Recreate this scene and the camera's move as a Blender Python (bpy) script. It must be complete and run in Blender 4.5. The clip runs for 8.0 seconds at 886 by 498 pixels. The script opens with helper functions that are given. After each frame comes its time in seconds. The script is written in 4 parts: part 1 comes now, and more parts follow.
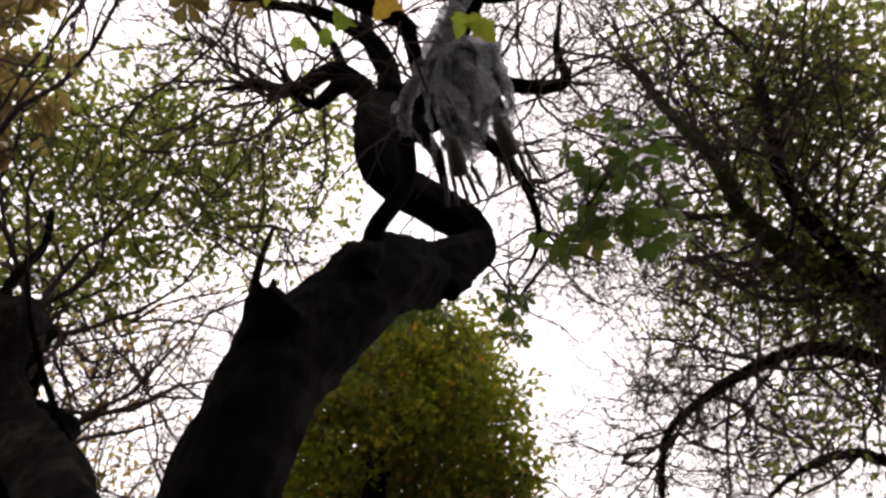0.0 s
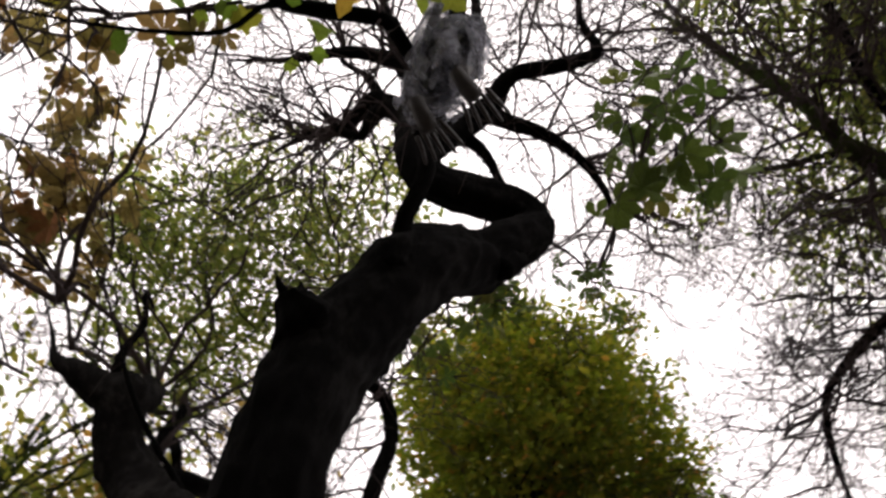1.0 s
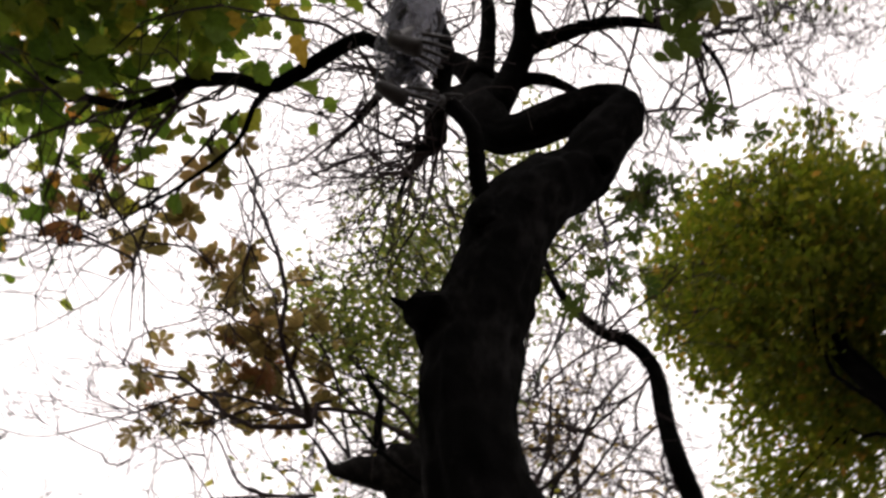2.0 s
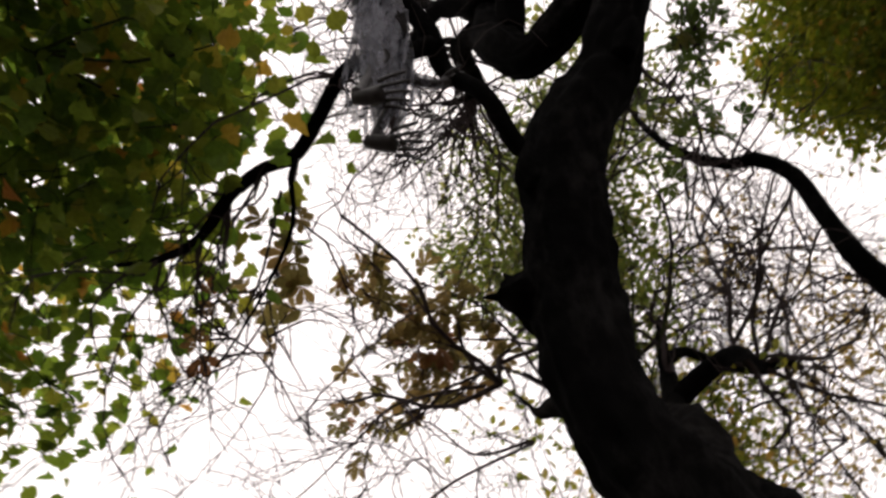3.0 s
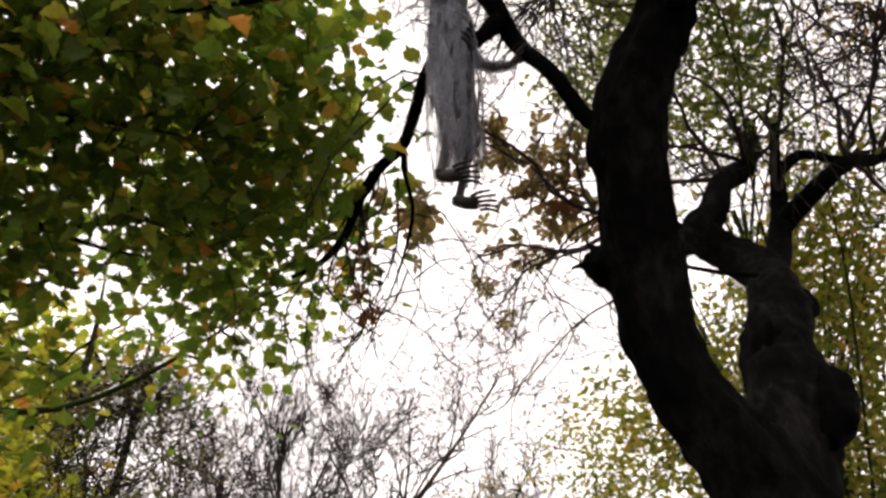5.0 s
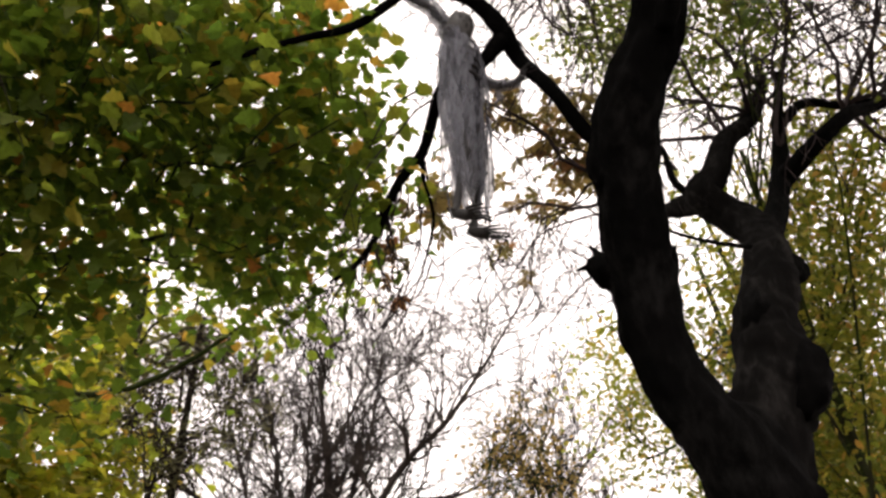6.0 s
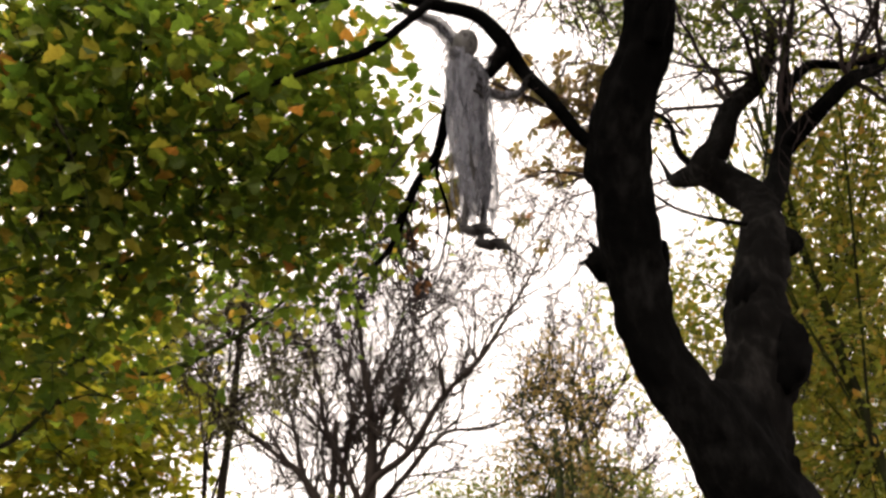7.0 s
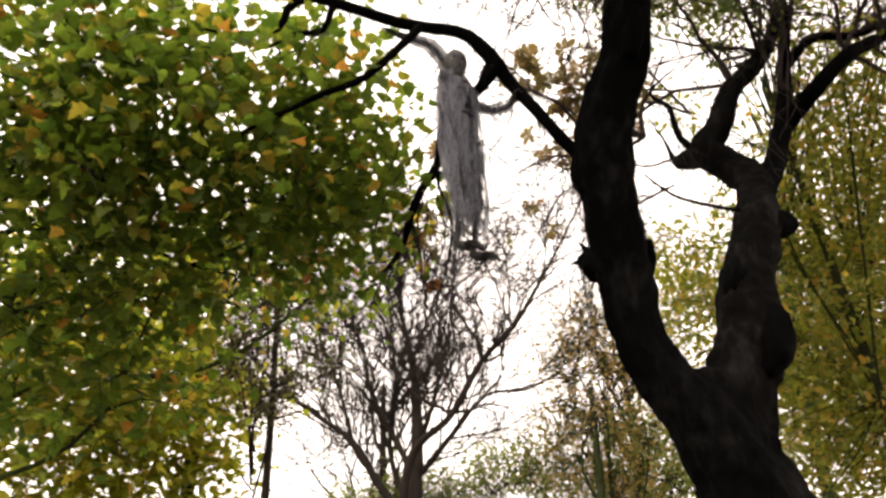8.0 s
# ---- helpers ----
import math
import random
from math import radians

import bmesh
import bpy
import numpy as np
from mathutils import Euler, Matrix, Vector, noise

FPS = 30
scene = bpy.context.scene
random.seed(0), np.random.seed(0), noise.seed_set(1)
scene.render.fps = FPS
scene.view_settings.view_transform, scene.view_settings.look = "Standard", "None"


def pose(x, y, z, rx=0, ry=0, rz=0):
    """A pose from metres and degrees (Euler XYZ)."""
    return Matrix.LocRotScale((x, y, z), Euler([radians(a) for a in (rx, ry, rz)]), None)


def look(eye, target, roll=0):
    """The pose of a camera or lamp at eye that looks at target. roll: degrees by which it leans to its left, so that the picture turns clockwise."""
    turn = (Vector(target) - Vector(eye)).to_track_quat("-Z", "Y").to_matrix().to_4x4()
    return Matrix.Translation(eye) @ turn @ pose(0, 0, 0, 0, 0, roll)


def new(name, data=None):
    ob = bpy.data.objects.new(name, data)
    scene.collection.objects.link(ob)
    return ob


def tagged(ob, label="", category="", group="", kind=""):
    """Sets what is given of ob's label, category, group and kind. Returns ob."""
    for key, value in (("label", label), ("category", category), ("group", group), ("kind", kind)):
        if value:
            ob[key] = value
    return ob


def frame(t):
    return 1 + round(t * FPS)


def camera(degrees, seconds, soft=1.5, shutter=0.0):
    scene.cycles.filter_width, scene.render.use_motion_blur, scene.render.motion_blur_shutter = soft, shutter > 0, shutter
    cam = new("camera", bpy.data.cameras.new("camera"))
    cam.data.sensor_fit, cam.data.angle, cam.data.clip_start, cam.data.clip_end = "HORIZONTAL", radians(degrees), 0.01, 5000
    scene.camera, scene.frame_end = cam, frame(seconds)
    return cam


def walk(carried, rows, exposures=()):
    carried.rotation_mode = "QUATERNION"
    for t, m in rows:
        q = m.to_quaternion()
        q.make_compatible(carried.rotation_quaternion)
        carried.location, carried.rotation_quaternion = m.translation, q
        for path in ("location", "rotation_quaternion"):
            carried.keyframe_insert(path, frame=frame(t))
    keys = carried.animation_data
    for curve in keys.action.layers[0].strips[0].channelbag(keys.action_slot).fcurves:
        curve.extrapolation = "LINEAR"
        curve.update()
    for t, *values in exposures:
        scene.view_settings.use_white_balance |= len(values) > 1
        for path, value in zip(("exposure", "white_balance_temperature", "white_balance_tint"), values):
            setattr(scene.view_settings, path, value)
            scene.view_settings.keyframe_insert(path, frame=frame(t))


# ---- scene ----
cam = camera(57.0, 8.0, soft=2.8, shutter=0.3)
PATH = [
    (0, (-0.731, 2.431, 1.815), (0.101, 2.041, 3.592), -20.5),
    (0.5, (-0.673, 2.24, 1.759), (0.142, 1.986, 3.568), -16.9),
    (1, (-0.495, 2.042, 1.646), (0.23, 1.977, 3.509), -15.3),
    (1.5, (-0.314, 1.825, 1.517), (0.305, 2.008, 3.409), -11.3),
    (1.7, (-0.221, 1.774, 1.476), (0.33, 2.056, 3.378), -9.1),
    (2.8, (-0.143, 1.333, 1.517), (0.188, 2.035, 3.36), -8.6),
    (3, (-0.084, 1.21, 1.514), (0.17, 1.995, 3.335), -6.1),
    (3.5, (-0.06, 0.973, 1.502), (0.072, 1.913, 3.262), -3.4),
    (4, (-0.151, 0.707, 1.54), (-0.058, 1.835, 3.188), -3.9),
    (4.2, (-0.117, 0.548, 1.492), (-0.073, 1.74, 3.097), -2.7),
    (5.3, (0.011, -0.376, 1.528), (-0.067, 1.057, 2.92), 0.9),
    (5.5, (0.006, -0.519, 1.545), (-0.08, 0.949, 2.901), 0.1),
    (6, (0.075, -0.875, 1.585), (-0.06, 0.671, 2.846), -0.1),
    (6.5, (0.155, -1.202, 1.588), (-0.03, 0.396, 2.777), -0.2),
    (7, (0.262, -1.501, 1.646), (0.028, 0.148, 2.753), -0.3),
    (7.5, (0.429, -1.729, 1.696), (0.137, -0.051, 2.744), -0.4),
    (8, (0.612, -1.935, 1.718), (0.256, -0.247, 2.73), -1.2),
]
walk(cam, [(t, look(eye, target, roll)) for t, eye, target, roll in PATH],
     [(0.0, 1.2, 6500, 16), (1.7, 0.95, 6500, 14), (3.5, 0.55, 6600, 14), (5.5, 1.15, 6700, 14), (8.0, 1.48, 7200, 13)])

# ---- world and light: a bright overcast sky ----
SKY = 0.15
world = bpy.data.worlds.new("overcast_sky")
scene.world = world
world.use_nodes = True
wn = world.node_tree
sky = wn.nodes.new("ShaderNodeTexSky")
sky.sky_type = "NISHITA"
sky.sun_disc = False
sky.sun_elevation, sky.sun_rotation = radians(55), radians(200)
sky.air_density, sky.dust_density, sky.ozone_density = 0.6, 6.0, 0.3
grey = wn.nodes.new("ShaderNodeHueSaturation")
grey.inputs["Saturation"].default_value = 0.06
wn.links.new(sky.outputs[0], grey.inputs["Color"])
cloud = wn.nodes.new("ShaderNodeMixRGB")
cloud.inputs[0].default_value = 0.93
cloud.inputs[2].default_value = (7.25, 6.7, 6.45, 1)
wn.links.new(grey.outputs[0], cloud.inputs[1])
wn.links.new(cloud.outputs[0], wn.nodes["Background"].inputs[0])
wn.nodes["Background"].inputs[1].default_value = SKY
sun = new("sun", bpy.data.lights.new("sun", "SUN"))
sun.data.energy, sun.data.angle, sun.data.color = 0.5, radians(40), (1.0, 0.97, 0.93)
sun.matrix_world = look((0, 0, 30), (4, 12, 0))


# ---- materials ----
def material(name):
    m = bpy.data.materials.new(name)
    m.use_nodes = True
    nt = m.node_tree
    nt.nodes.clear()
    out = nt.nodes.new("ShaderNodeOutputMaterial")
    return m, nt, out


def ramp(nt, stops):
    r = nt.nodes.new("ShaderNodeValToRGB")
    e = r.color_ramp.elements
    while len(e) < len(stops):
        e.new(0.5)
    for el, (p, c) in zip(e, stops):
        el.position, el.color = p, (*c, 1)
    return r


def noise_tex(nt, scale, detail=4.0, rough=0.6, stretch=None):
    co = nt.nodes.new("ShaderNodeTexCoord")
    n = nt.nodes.new("ShaderNodeTexNoise")
    n.inputs["Scale"].default_value, n.inputs["Detail"].default_value = scale, detail
    n.inputs["Roughness"].default_value = rough
    if stretch:
        mp = nt.nodes.new("ShaderNodeMapping")
        mp.inputs["Scale"].default_value = stretch
        nt.links.new(co.outputs["Object"], mp.inputs[0])
        nt.links.new(mp.outputs[0], n.inputs["Vector"])
    else:
        nt.links.new(co.outputs["Object"], n.inputs["Vector"])
    return n


def bark(name, dark, mid, light, scale=9.0, moss=0.0, bump=0.6):
    m, nt, out = material(name)
    b = nt.nodes.new("ShaderNodeBsdfPrincipled")
    b.inputs["Roughness"].default_value = 0.92
    b.inputs["Specular IOR Level"].default_value = 0.015
    big, fine = noise_tex(nt, 2.2, 3), noise_tex(nt, scale, 8, 0.7, (1, 1, 0.35))
    r = ramp(nt, [(0.3, dark), (0.52, mid), (0.75, light)])
    mix = nt.nodes.new("ShaderNodeMath")
    mix.operation = "MULTIPLY_ADD"
    mix.inputs[1].default_value, mix.inputs[2].default_value = 0.5, 0.0
    add = nt.nodes.new("ShaderNodeMath")
    add.operation = "MULTIPLY_ADD"
    add.inputs[1].default_value = 0.5
    nt.links.new(big.outputs[0], mix.inputs[0])
    nt.links.new(fine.outputs[0], add.inputs[0])
    nt.links.new(mix.outputs[0], add.inputs[2])
    nt.links.new(add.outputs[0], r.inputs[0])
    colour = r.outputs[0]
    if moss:
        patch = noise_tex(nt, 3.1, 5, 0.65)
        pr = ramp(nt, [(0.62 - 0.25 * moss, (0, 0, 0)), (0.72 - 0.2 * moss, (1, 1, 1))])
        nt.links.new(patch.outputs[0], pr.inputs[0])
        mx = nt.nodes.new("ShaderNodeMixRGB")
        nt.links.new(pr.outputs[0], mx.inputs[0])
        nt.links.new(colour, mx.inputs[1])
        mx.inputs[2].default_value = (0.035, 0.05, 0.016, 1)
        colour = mx.outputs[0]
    nt.links.new(colour, b.inputs["Base Color"])
    bp = nt.nodes.new("ShaderNodeBump")
    bp.inputs["Strength"].default_value, bp.inputs["Distance"].default_value = bump, 0.02
    nt.links.new(fine.outputs[0], bp.inputs["Height"])
    nt.links.new(bp.outputs[0], b.inputs["Normal"])
    nt.links.new(b.outputs[0], out.inputs[0])
    return m


def foliage(name, stops, through_light=0.45, single=False):
    """Leaves that let light through; each leaf takes its own colour."""
    m, nt, out = material(name)
    if single:
        rnd = nt.nodes.new("ShaderNodeObjectInfo").outputs["Random"]
    else:
        rnd = nt.nodes.new("ShaderNodeNewGeometry").outputs["Random Per Island"]
    r = ramp(nt, stops)
    nt.links.new(rnd, r.inputs[0])
    spots = noise_tex(nt, 60.0, 4, 0.7)
    sr = ramp(nt, [(0.35, (0.55, 0.5, 0.4)), (0.6, (1, 1, 1))])
    nt.links.new(spots.outputs[0], sr.inputs[0])
    mul = nt.nodes.new("ShaderNodeMixRGB")
    mul.blend_type = "MULTIPLY"
    mul.inputs[0].default_value = 0.6
    nt.links.new(r.outputs[0], mul.inputs[1])
    nt.links.new(sr.outputs[0], mul.inputs[2])
    d = nt.nodes.new("ShaderNodeBsdfPrincipled")
    d.inputs["Roughness"].default_value = 0.6
    d.inputs["Specular IOR Level"].default_value = 0.3
    tr = nt.nodes.new("ShaderNodeBsdfTranslucent")
    mx = nt.nodes.new("ShaderNodeMixShader")
    mx.inputs[0].default_value = through_light
    face = nt.nodes.new("ShaderNodeMixRGB")
    face.blend_type = "MULTIPLY"
    face.inputs[0].default_value = 1.0
    face.inputs[2].default_value = (1.5, 1.3, 0.95, 1)
    nt.links.new(mul.outputs[0], face.inputs[1])
    nt.links.new(face.outputs[0], d.inputs["Base Color"])
    lit = nt.nodes.new("ShaderNodeMixRGB")
    lit.blend_type = "MULTIPLY"
    lit.inputs[0].default_value = 1.0
    lit.inputs[2].default_value = (3.7, 3.2, 1.9, 1)
    nt.links.new(mul.outputs[0], lit.inputs[1])
    nt.links.new(lit.outputs[0], tr.inputs["Color"])
    nt.links.new(d.outputs[0], mx.inputs[1])
    nt.links.new(tr.outputs[0], mx.inputs[2])
    nt.links.new(mx.outputs[0], out.inputs[0])
    return m


# Dark bark with the blackness of a backlit silhouette put into its colour.
BARK = bark("backlit_dark_bark", (0.0012, 0.0012, 0.0012), (0.0034, 0.0033, 0.0032), (0.018, 0.0175, 0.017), 16.0, bump=1.0)
# Greyer bark, its colour also lowered to near black for the bright sky behind.
BARK_GREY = bark("backlit_grey_bark", (0.002, 0.0019, 0.0018), (0.0065, 0.0061, 0.0058), (0.045, 0.0425, 0.04), 12.0, bump=0.8)
BARK_MOSS = bark("mossy_bark", (0.012, 0.012, 0.007), (0.03, 0.03, 0.018), (0.07, 0.07, 0.045), 7.0, moss=0.8)
BARK_FAR = bark("brown_bark", (0.012, 0.0095, 0.0085), (0.027, 0.022, 0.019), (0.055, 0.046, 0.04), 5.0, bump=0.3)
TWIG = bark("twig_bark", (0.024, 0.019, 0.019), (0.046, 0.037, 0.037), (0.08, 0.066, 0.065), 20.0, bump=0.2)

MAPLE = foliage("maple_leaf", [(0.0, (0.028, 0.06, 0.012)), (0.5, (0.052, 0.092, 0.016)), (0.86, (0.085, 0.118, 0.022)),
                               (0.96, (0.15, 0.14, 0.028)), (1.0, (0.2, 0.10, 0.03))], 0.6)
DOME = foliage("dome_leaf", [(0.0, (0.05, 0.085, 0.010)), (0.6, (0.09, 0.125, 0.014)), (0.94, (0.13, 0.14, 0.02)), (1.0, (0.2, 0.12, 0.03))], 0.33)
ROWAN = foliage("rowan_leaf", [(0.0, (0.045, 0.075, 0.022)), (0.7, (0.075, 0.105, 0.03)), (1.0, (0.12, 0.13, 0.045))], 0.5)
YELLOW = foliage("yellowing_leaf", [(0.0, (0.06, 0.09, 0.018)), (0.5, (0.10, 0.13, 0.025)), (0.88, (0.16, 0.16, 0.035)), (1.0, (0.22, 0.145, 0.045))], 0.42)
BRIGHT = foliage("bright_leaf", [(0.0, (0.08, 0.115, 0.016)), (0.5, (0.12, 0.15, 0.02)), (0.9, (0.165, 0.175, 0.03)), (1.0, (0.2, 0.14, 0.035))], 0.62)
RUST = foliage("rust_leaf", [(0.0, (0.09, 0.085, 0.03)), (0.5, (0.12, 0.095, 0.038)), (1.0, (0.15, 0.115, 0.05))], 0.4)
PINE = foliage("dark_needle", [(0.0, (0.035, 0.042, 0.026)), (1.0, (0.075, 0.08, 0.05))], 0.25)
BROWN_LEAF = foliage("browned_leaf", [(0.0, (0.058, 0.06, 0.028)), (0.45, (0.076, 0.066, 0.036)), (0.85, (0.096, 0.075, 0.044)), (1.0, (0.095, 0.048, 0.032))], 0.52, True)
GREEN_LEAF = foliage("green_leaf", [(0.0, (0.024, 0.048, 0.014)), (0.8, (0.038, 0.064, 0.018)), (1.0, (0.065, 0.072, 0.024))], 0.28, True)
CANOPY_LEAF = foliage("canopy_leaf", [(0.0, (0.03, 0.06, 0.012)), (0.6, (0.058, 0.098, 0.018)), (0.86, (0.11, 0.125, 0.025)),
                                      (0.95, (0.17, 0.15, 0.03)), (1.0, (0.2, 0.09, 0.03))], 0.46, True)


# ---- builders ----
def link(name, mesh, mat, parent=None, label=""):
    mesh.materials.append(mat)
    ob = new(name, mesh)
    if parent:
        ob.parent = parent
    if label:
        tagged(ob, label)
    return ob


def mesh_from(name, verts, faces, smooth=True):
    me = bpy.data.meshes.new(name)
    me.from_pydata([tuple(v) for v in verts], [], [tuple(f) for f in faces])
    if smooth:
        me.polygons.foreach_set("use_smooth", [True] * len(me.polygons))
    me.update()
    return me


def mesh_arrays(name, verts, faces):
    """A mesh of equal-sided faces from two arrays."""
    me = bpy.data.meshes.new(name)
    n, k = faces.shape
    me.vertices.add(len(verts))
    me.vertices.foreach_set("co", np.ascontiguousarray(verts, np.float32).ravel())
    me.loops.add(n * k)
    me.loops.foreach_set("vertex_index", np.ascontiguousarray(faces, np.int32).ravel())
    me.polygons.add(n)
    me.polygons.foreach_set("loop_start", np.arange(n, dtype=np.int32) * k)
    me.update(calc_edges=True)
    me.validate()
    return me


def spline(points, step=0.12):
    """A smooth line with radius through control points (x, y, z, r)."""
    p = np.array(points, float)
    p = np.vstack([2 * p[0] - p[1], p, 2 * p[-1] - p[-2]])
    out = []
    for a, b, c, d in zip(p[:-3], p[1:-2], p[2:-1], p[3:]):
        n = max(2, int(np.linalg.norm((c - b)[:3]) / step))
        for t in np.linspace(0, 1, n, endpoint=False):
            out.append(0.5 * (2 * b + (c - a) * t + (2 * a - 5 * b + 4 * c - d) * t * t + (3 * b - a - 3 * c + d) * t ** 3))
    out.append(p[-2])
    out = np.array(out)
    out[:, 3] = np.maximum(out[:, 3], 0.002)
    return out


class Wood:
    """Gathers tapered, knotty tubes for one mesh."""

    def __init__(self):
        self.v, self.f = [], []

    def tube(self, line, sides=6, rough=0.0, seed=0.0):
        line = np.asarray(line, float)
        way = np.gradient(line[:, :3], axis=0)
        way /= np.linalg.norm(way, axis=1)[:, None] + 1e-9
        side = np.cross(way[0], (0.3, 0.2, 0.93))
        if np.linalg.norm(side) < 0.1:
            side = np.cross(way[0], (1, 0, 0))
        base, run = len(self.v), 0.0
        for i, (row, w) in enumerate(zip(line, way)):
            run += float(np.linalg.norm(row[:3] - line[i - 1, :3])) if i else 0.0
            side = side - w * (side @ w)
            side /= np.linalg.norm(side) + 1e-9
            up = np.cross(w, side)
            for k in range(sides):
                a = 2 * math.pi * k / sides
                out = math.cos(a) * side + math.sin(a) * up
                r = row[3]
                if rough:
                    q = Vector((row[:3] + out * r) * 1.0)
                    lane = Vector((math.cos(a) * 2.6, math.sin(a) * 2.6, run * 1.3 + seed))
                    r *= 1 + rough * (0.8 * noise.noise(lane) + 0.45 * noise.noise(lane * 2.7) + 0.45 * noise.noise(q * 6.0) + 0.42 * noise.noise(q * 13.0) + 0.3 * noise.noise(lane * 7.0))
                self.v.append(row[:3] + out * r)
        n = len(line)
        for i in range(n - 1):
            for k in range(sides):
                a, b = base + i * sides + k, base + i * sides + (k + 1) % sides
                self.f.append((a, b, b + sides, a + sides))
        for i, flip in ((0, True), (n - 1, False)):
            ring = [base + i * sides + k for k in range(sides)]
            c = len(self.v)
            self.v.append(line[i, :3] + way[i] * line[i, 3] * (0.4 if not flip else -0.4))
            for k in range(sides):
                a, b = ring[k], ring[(k + 1) % sides]
                self.f.append((b, a, c) if flip else (a, b, c))

    def mesh(self, name):
        return mesh_from(name, self.v, self.f)


def limb(name, points, mat, parent, sides=10, rough=0.12, step=0.07, label=""):
    w = Wood()
    w.tube(spline(points, step), sides, rough, seed=len(points))
    return link(name, w.mesh(name), mat, parent, label)


def wander(rng, start, way, length, radius, tip, droop=0.0, curl=0.35, steps=7):
    """A crooked line of points that starts along a way."""
    p, d = np.array(start, float), np.array(way, float)
    d /= np.linalg.norm(d)
    out = [np.r_[p, radius]]
    for i in range(steps):
        d = d + rng.normal(0, curl, 3) * 0.5 + np.array((0, 0, -droop))
        d /= np.linalg.norm(d)
        p = p + d * length / steps
        out.append(np.r_[p, radius + (tip - radius) * (i + 1) / steps])
    return np.array(out)


def grow(wood, rng, start, way, length, radius, depth, spread=0.8, droop=0.0, up=0.1, kids=4, curl=0.35, shrink=0.62, ends=None, sides=5, thin=0.0035):
    """A branch with its side branches; ends gathers the tips."""
    tip = max(thin * 0.7, radius * 0.45)
    line = wander(rng, start, way, length, radius, tip, droop, curl, 7 if depth > 0 else 4)
    wood.tube(line, sides if depth > 1 else 4 if depth == 1 else 3)
    if ends is not None and depth <= 1:
        ends.append(line[-1, :3])
        ends.append(line[len(line) // 2, :3])
    if depth == 0:
        return
    for k in range(kids):
        i = min(len(line) - 2, 2 + int((k + rng.random()) / kids * (len(line) - 2)))
        d = line[i + 1, :3] - line[i, :3]
        d /= np.linalg.norm(d) + 1e-9
        turn = rng.normal(0, 1, 3)
        turn -= d * (turn @ d)
        turn /= np.linalg.norm(turn) + 1e-9
        w = d + turn * spread * rng.uniform(0.6, 1.3) + np.array((0, 0, up))
        grow(wood, rng, line[i, :3], w, length * shrink * rng.uniform(0.7, 1.15), max(thin, line[i, 3] * 0.6), depth - 1,
             spread, droop, up, kids, curl, shrink, ends, sides, thin)


def leaf_shape(kind):
    """Outline points of half a leaf, along and across."""
    if kind == "lobed":
        return [(0.0, 0.0), (0.12, 0.30), (0.28, 0.28), (0.38, 0.52), (0.55, 0.27), (0.72, 0.26), (1.0, 0.0)]
    if kind == "needle":
        return [(0.0, 0.0), (0.5, 0.10), (1.0, 0.0)]
    return [(0.0, 0.0), (0.3, 0.22), (0.65, 0.25), (1.0, 0.0)]


def leaves_mesh(name, rng, places, size, kind="oval", flat=0.6, per=8, scatter=0.2):
    """Many leaves, per of them scattered round every place."""
    places = np.repeat(np.asarray(places, float), per, axis=0)
    n = len(places)
    places = places + rng.normal(0, scatter, (n, 3)) * (1, 1, 0.7)
    ahead = rng.normal(0, 1, (n, 3)) * (1, 1, 0.5) + (0, 0, -0.35)
    ahead /= np.linalg.norm(ahead, axis=1)[:, None]
    up = rng.normal(0, 1, (n, 3)) * (1 - flat) + (0, 0, flat * 1.6)
    across = np.cross(ahead, up)
    across /= np.linalg.norm(across, axis=1)[:, None] + 1e-9
    normal = np.cross(across, ahead)
    scale = size * rng.uniform(0.6, 1.25, n)
    outline = leaf_shape(kind)
    pts = [(outline[0][0], 0)] + [(a, s * b) for a, b in outline[1:-1] for s in (1, -1)] + [(1.0, 0)]
    local = np.array(pts)
    fold = 0.35
    v = (places[:, None] + scale[:, None, None] * (ahead[:, None] * local[None, :, 0, None] + across[:, None] * local[None, :, 1, None]
         + normal[:, None] * (np.abs(local[None, :, 1]) * fold - 0.18 * local[None, :, 0] ** 2)[..., None]))
    m, tris, last = len(local), [], len(local) - 1
    tris.append((0, 1, 2))
    for k in range(1, last - 2, 2):
        tris += [(k, k + 2, k + 1), (k + 1, k + 2, k + 3)]
    tris.append((last - 2, last, last - 1))
    faces = (np.arange(n)[:, None, None] * m + np.array(tris)[None]).reshape(-1, 3)
    return mesh_arrays(name, v.reshape(-1, 3), faces)


def inside(rng, blobs, count, hollow=0.0):
    """Random places within ellipsoids (x, y, z, rx, ry, rz)."""
    b = np.array(blobs, float)
    weight = b[:, 3] * b[:, 4] * b[:, 5]
    pick = rng.choice(len(b), count, p=weight / weight.sum())
    d = rng.normal(0, 1, (count, 3))
    d /= np.linalg.norm(d, axis=1)[:, None]
    r = (hollow ** 3 + (1 - hollow ** 3) * rng.random(count)) ** (1 / 3)
    return b[pick, :3] + d * r[:, None] * b[pick, 3:]


def thing(name, at, label, category, group="", kind=""):
    ob = new(name)
    ob.location = at
    tagged(ob, label, category, group, kind)
    return ob


def adopt(ob, parent):
    """Hangs a part under its thing without moving it."""
    ob.parent = parent
    ob.matrix_parent_inverse = Matrix.Translation(parent.location).inverted()
    return ob


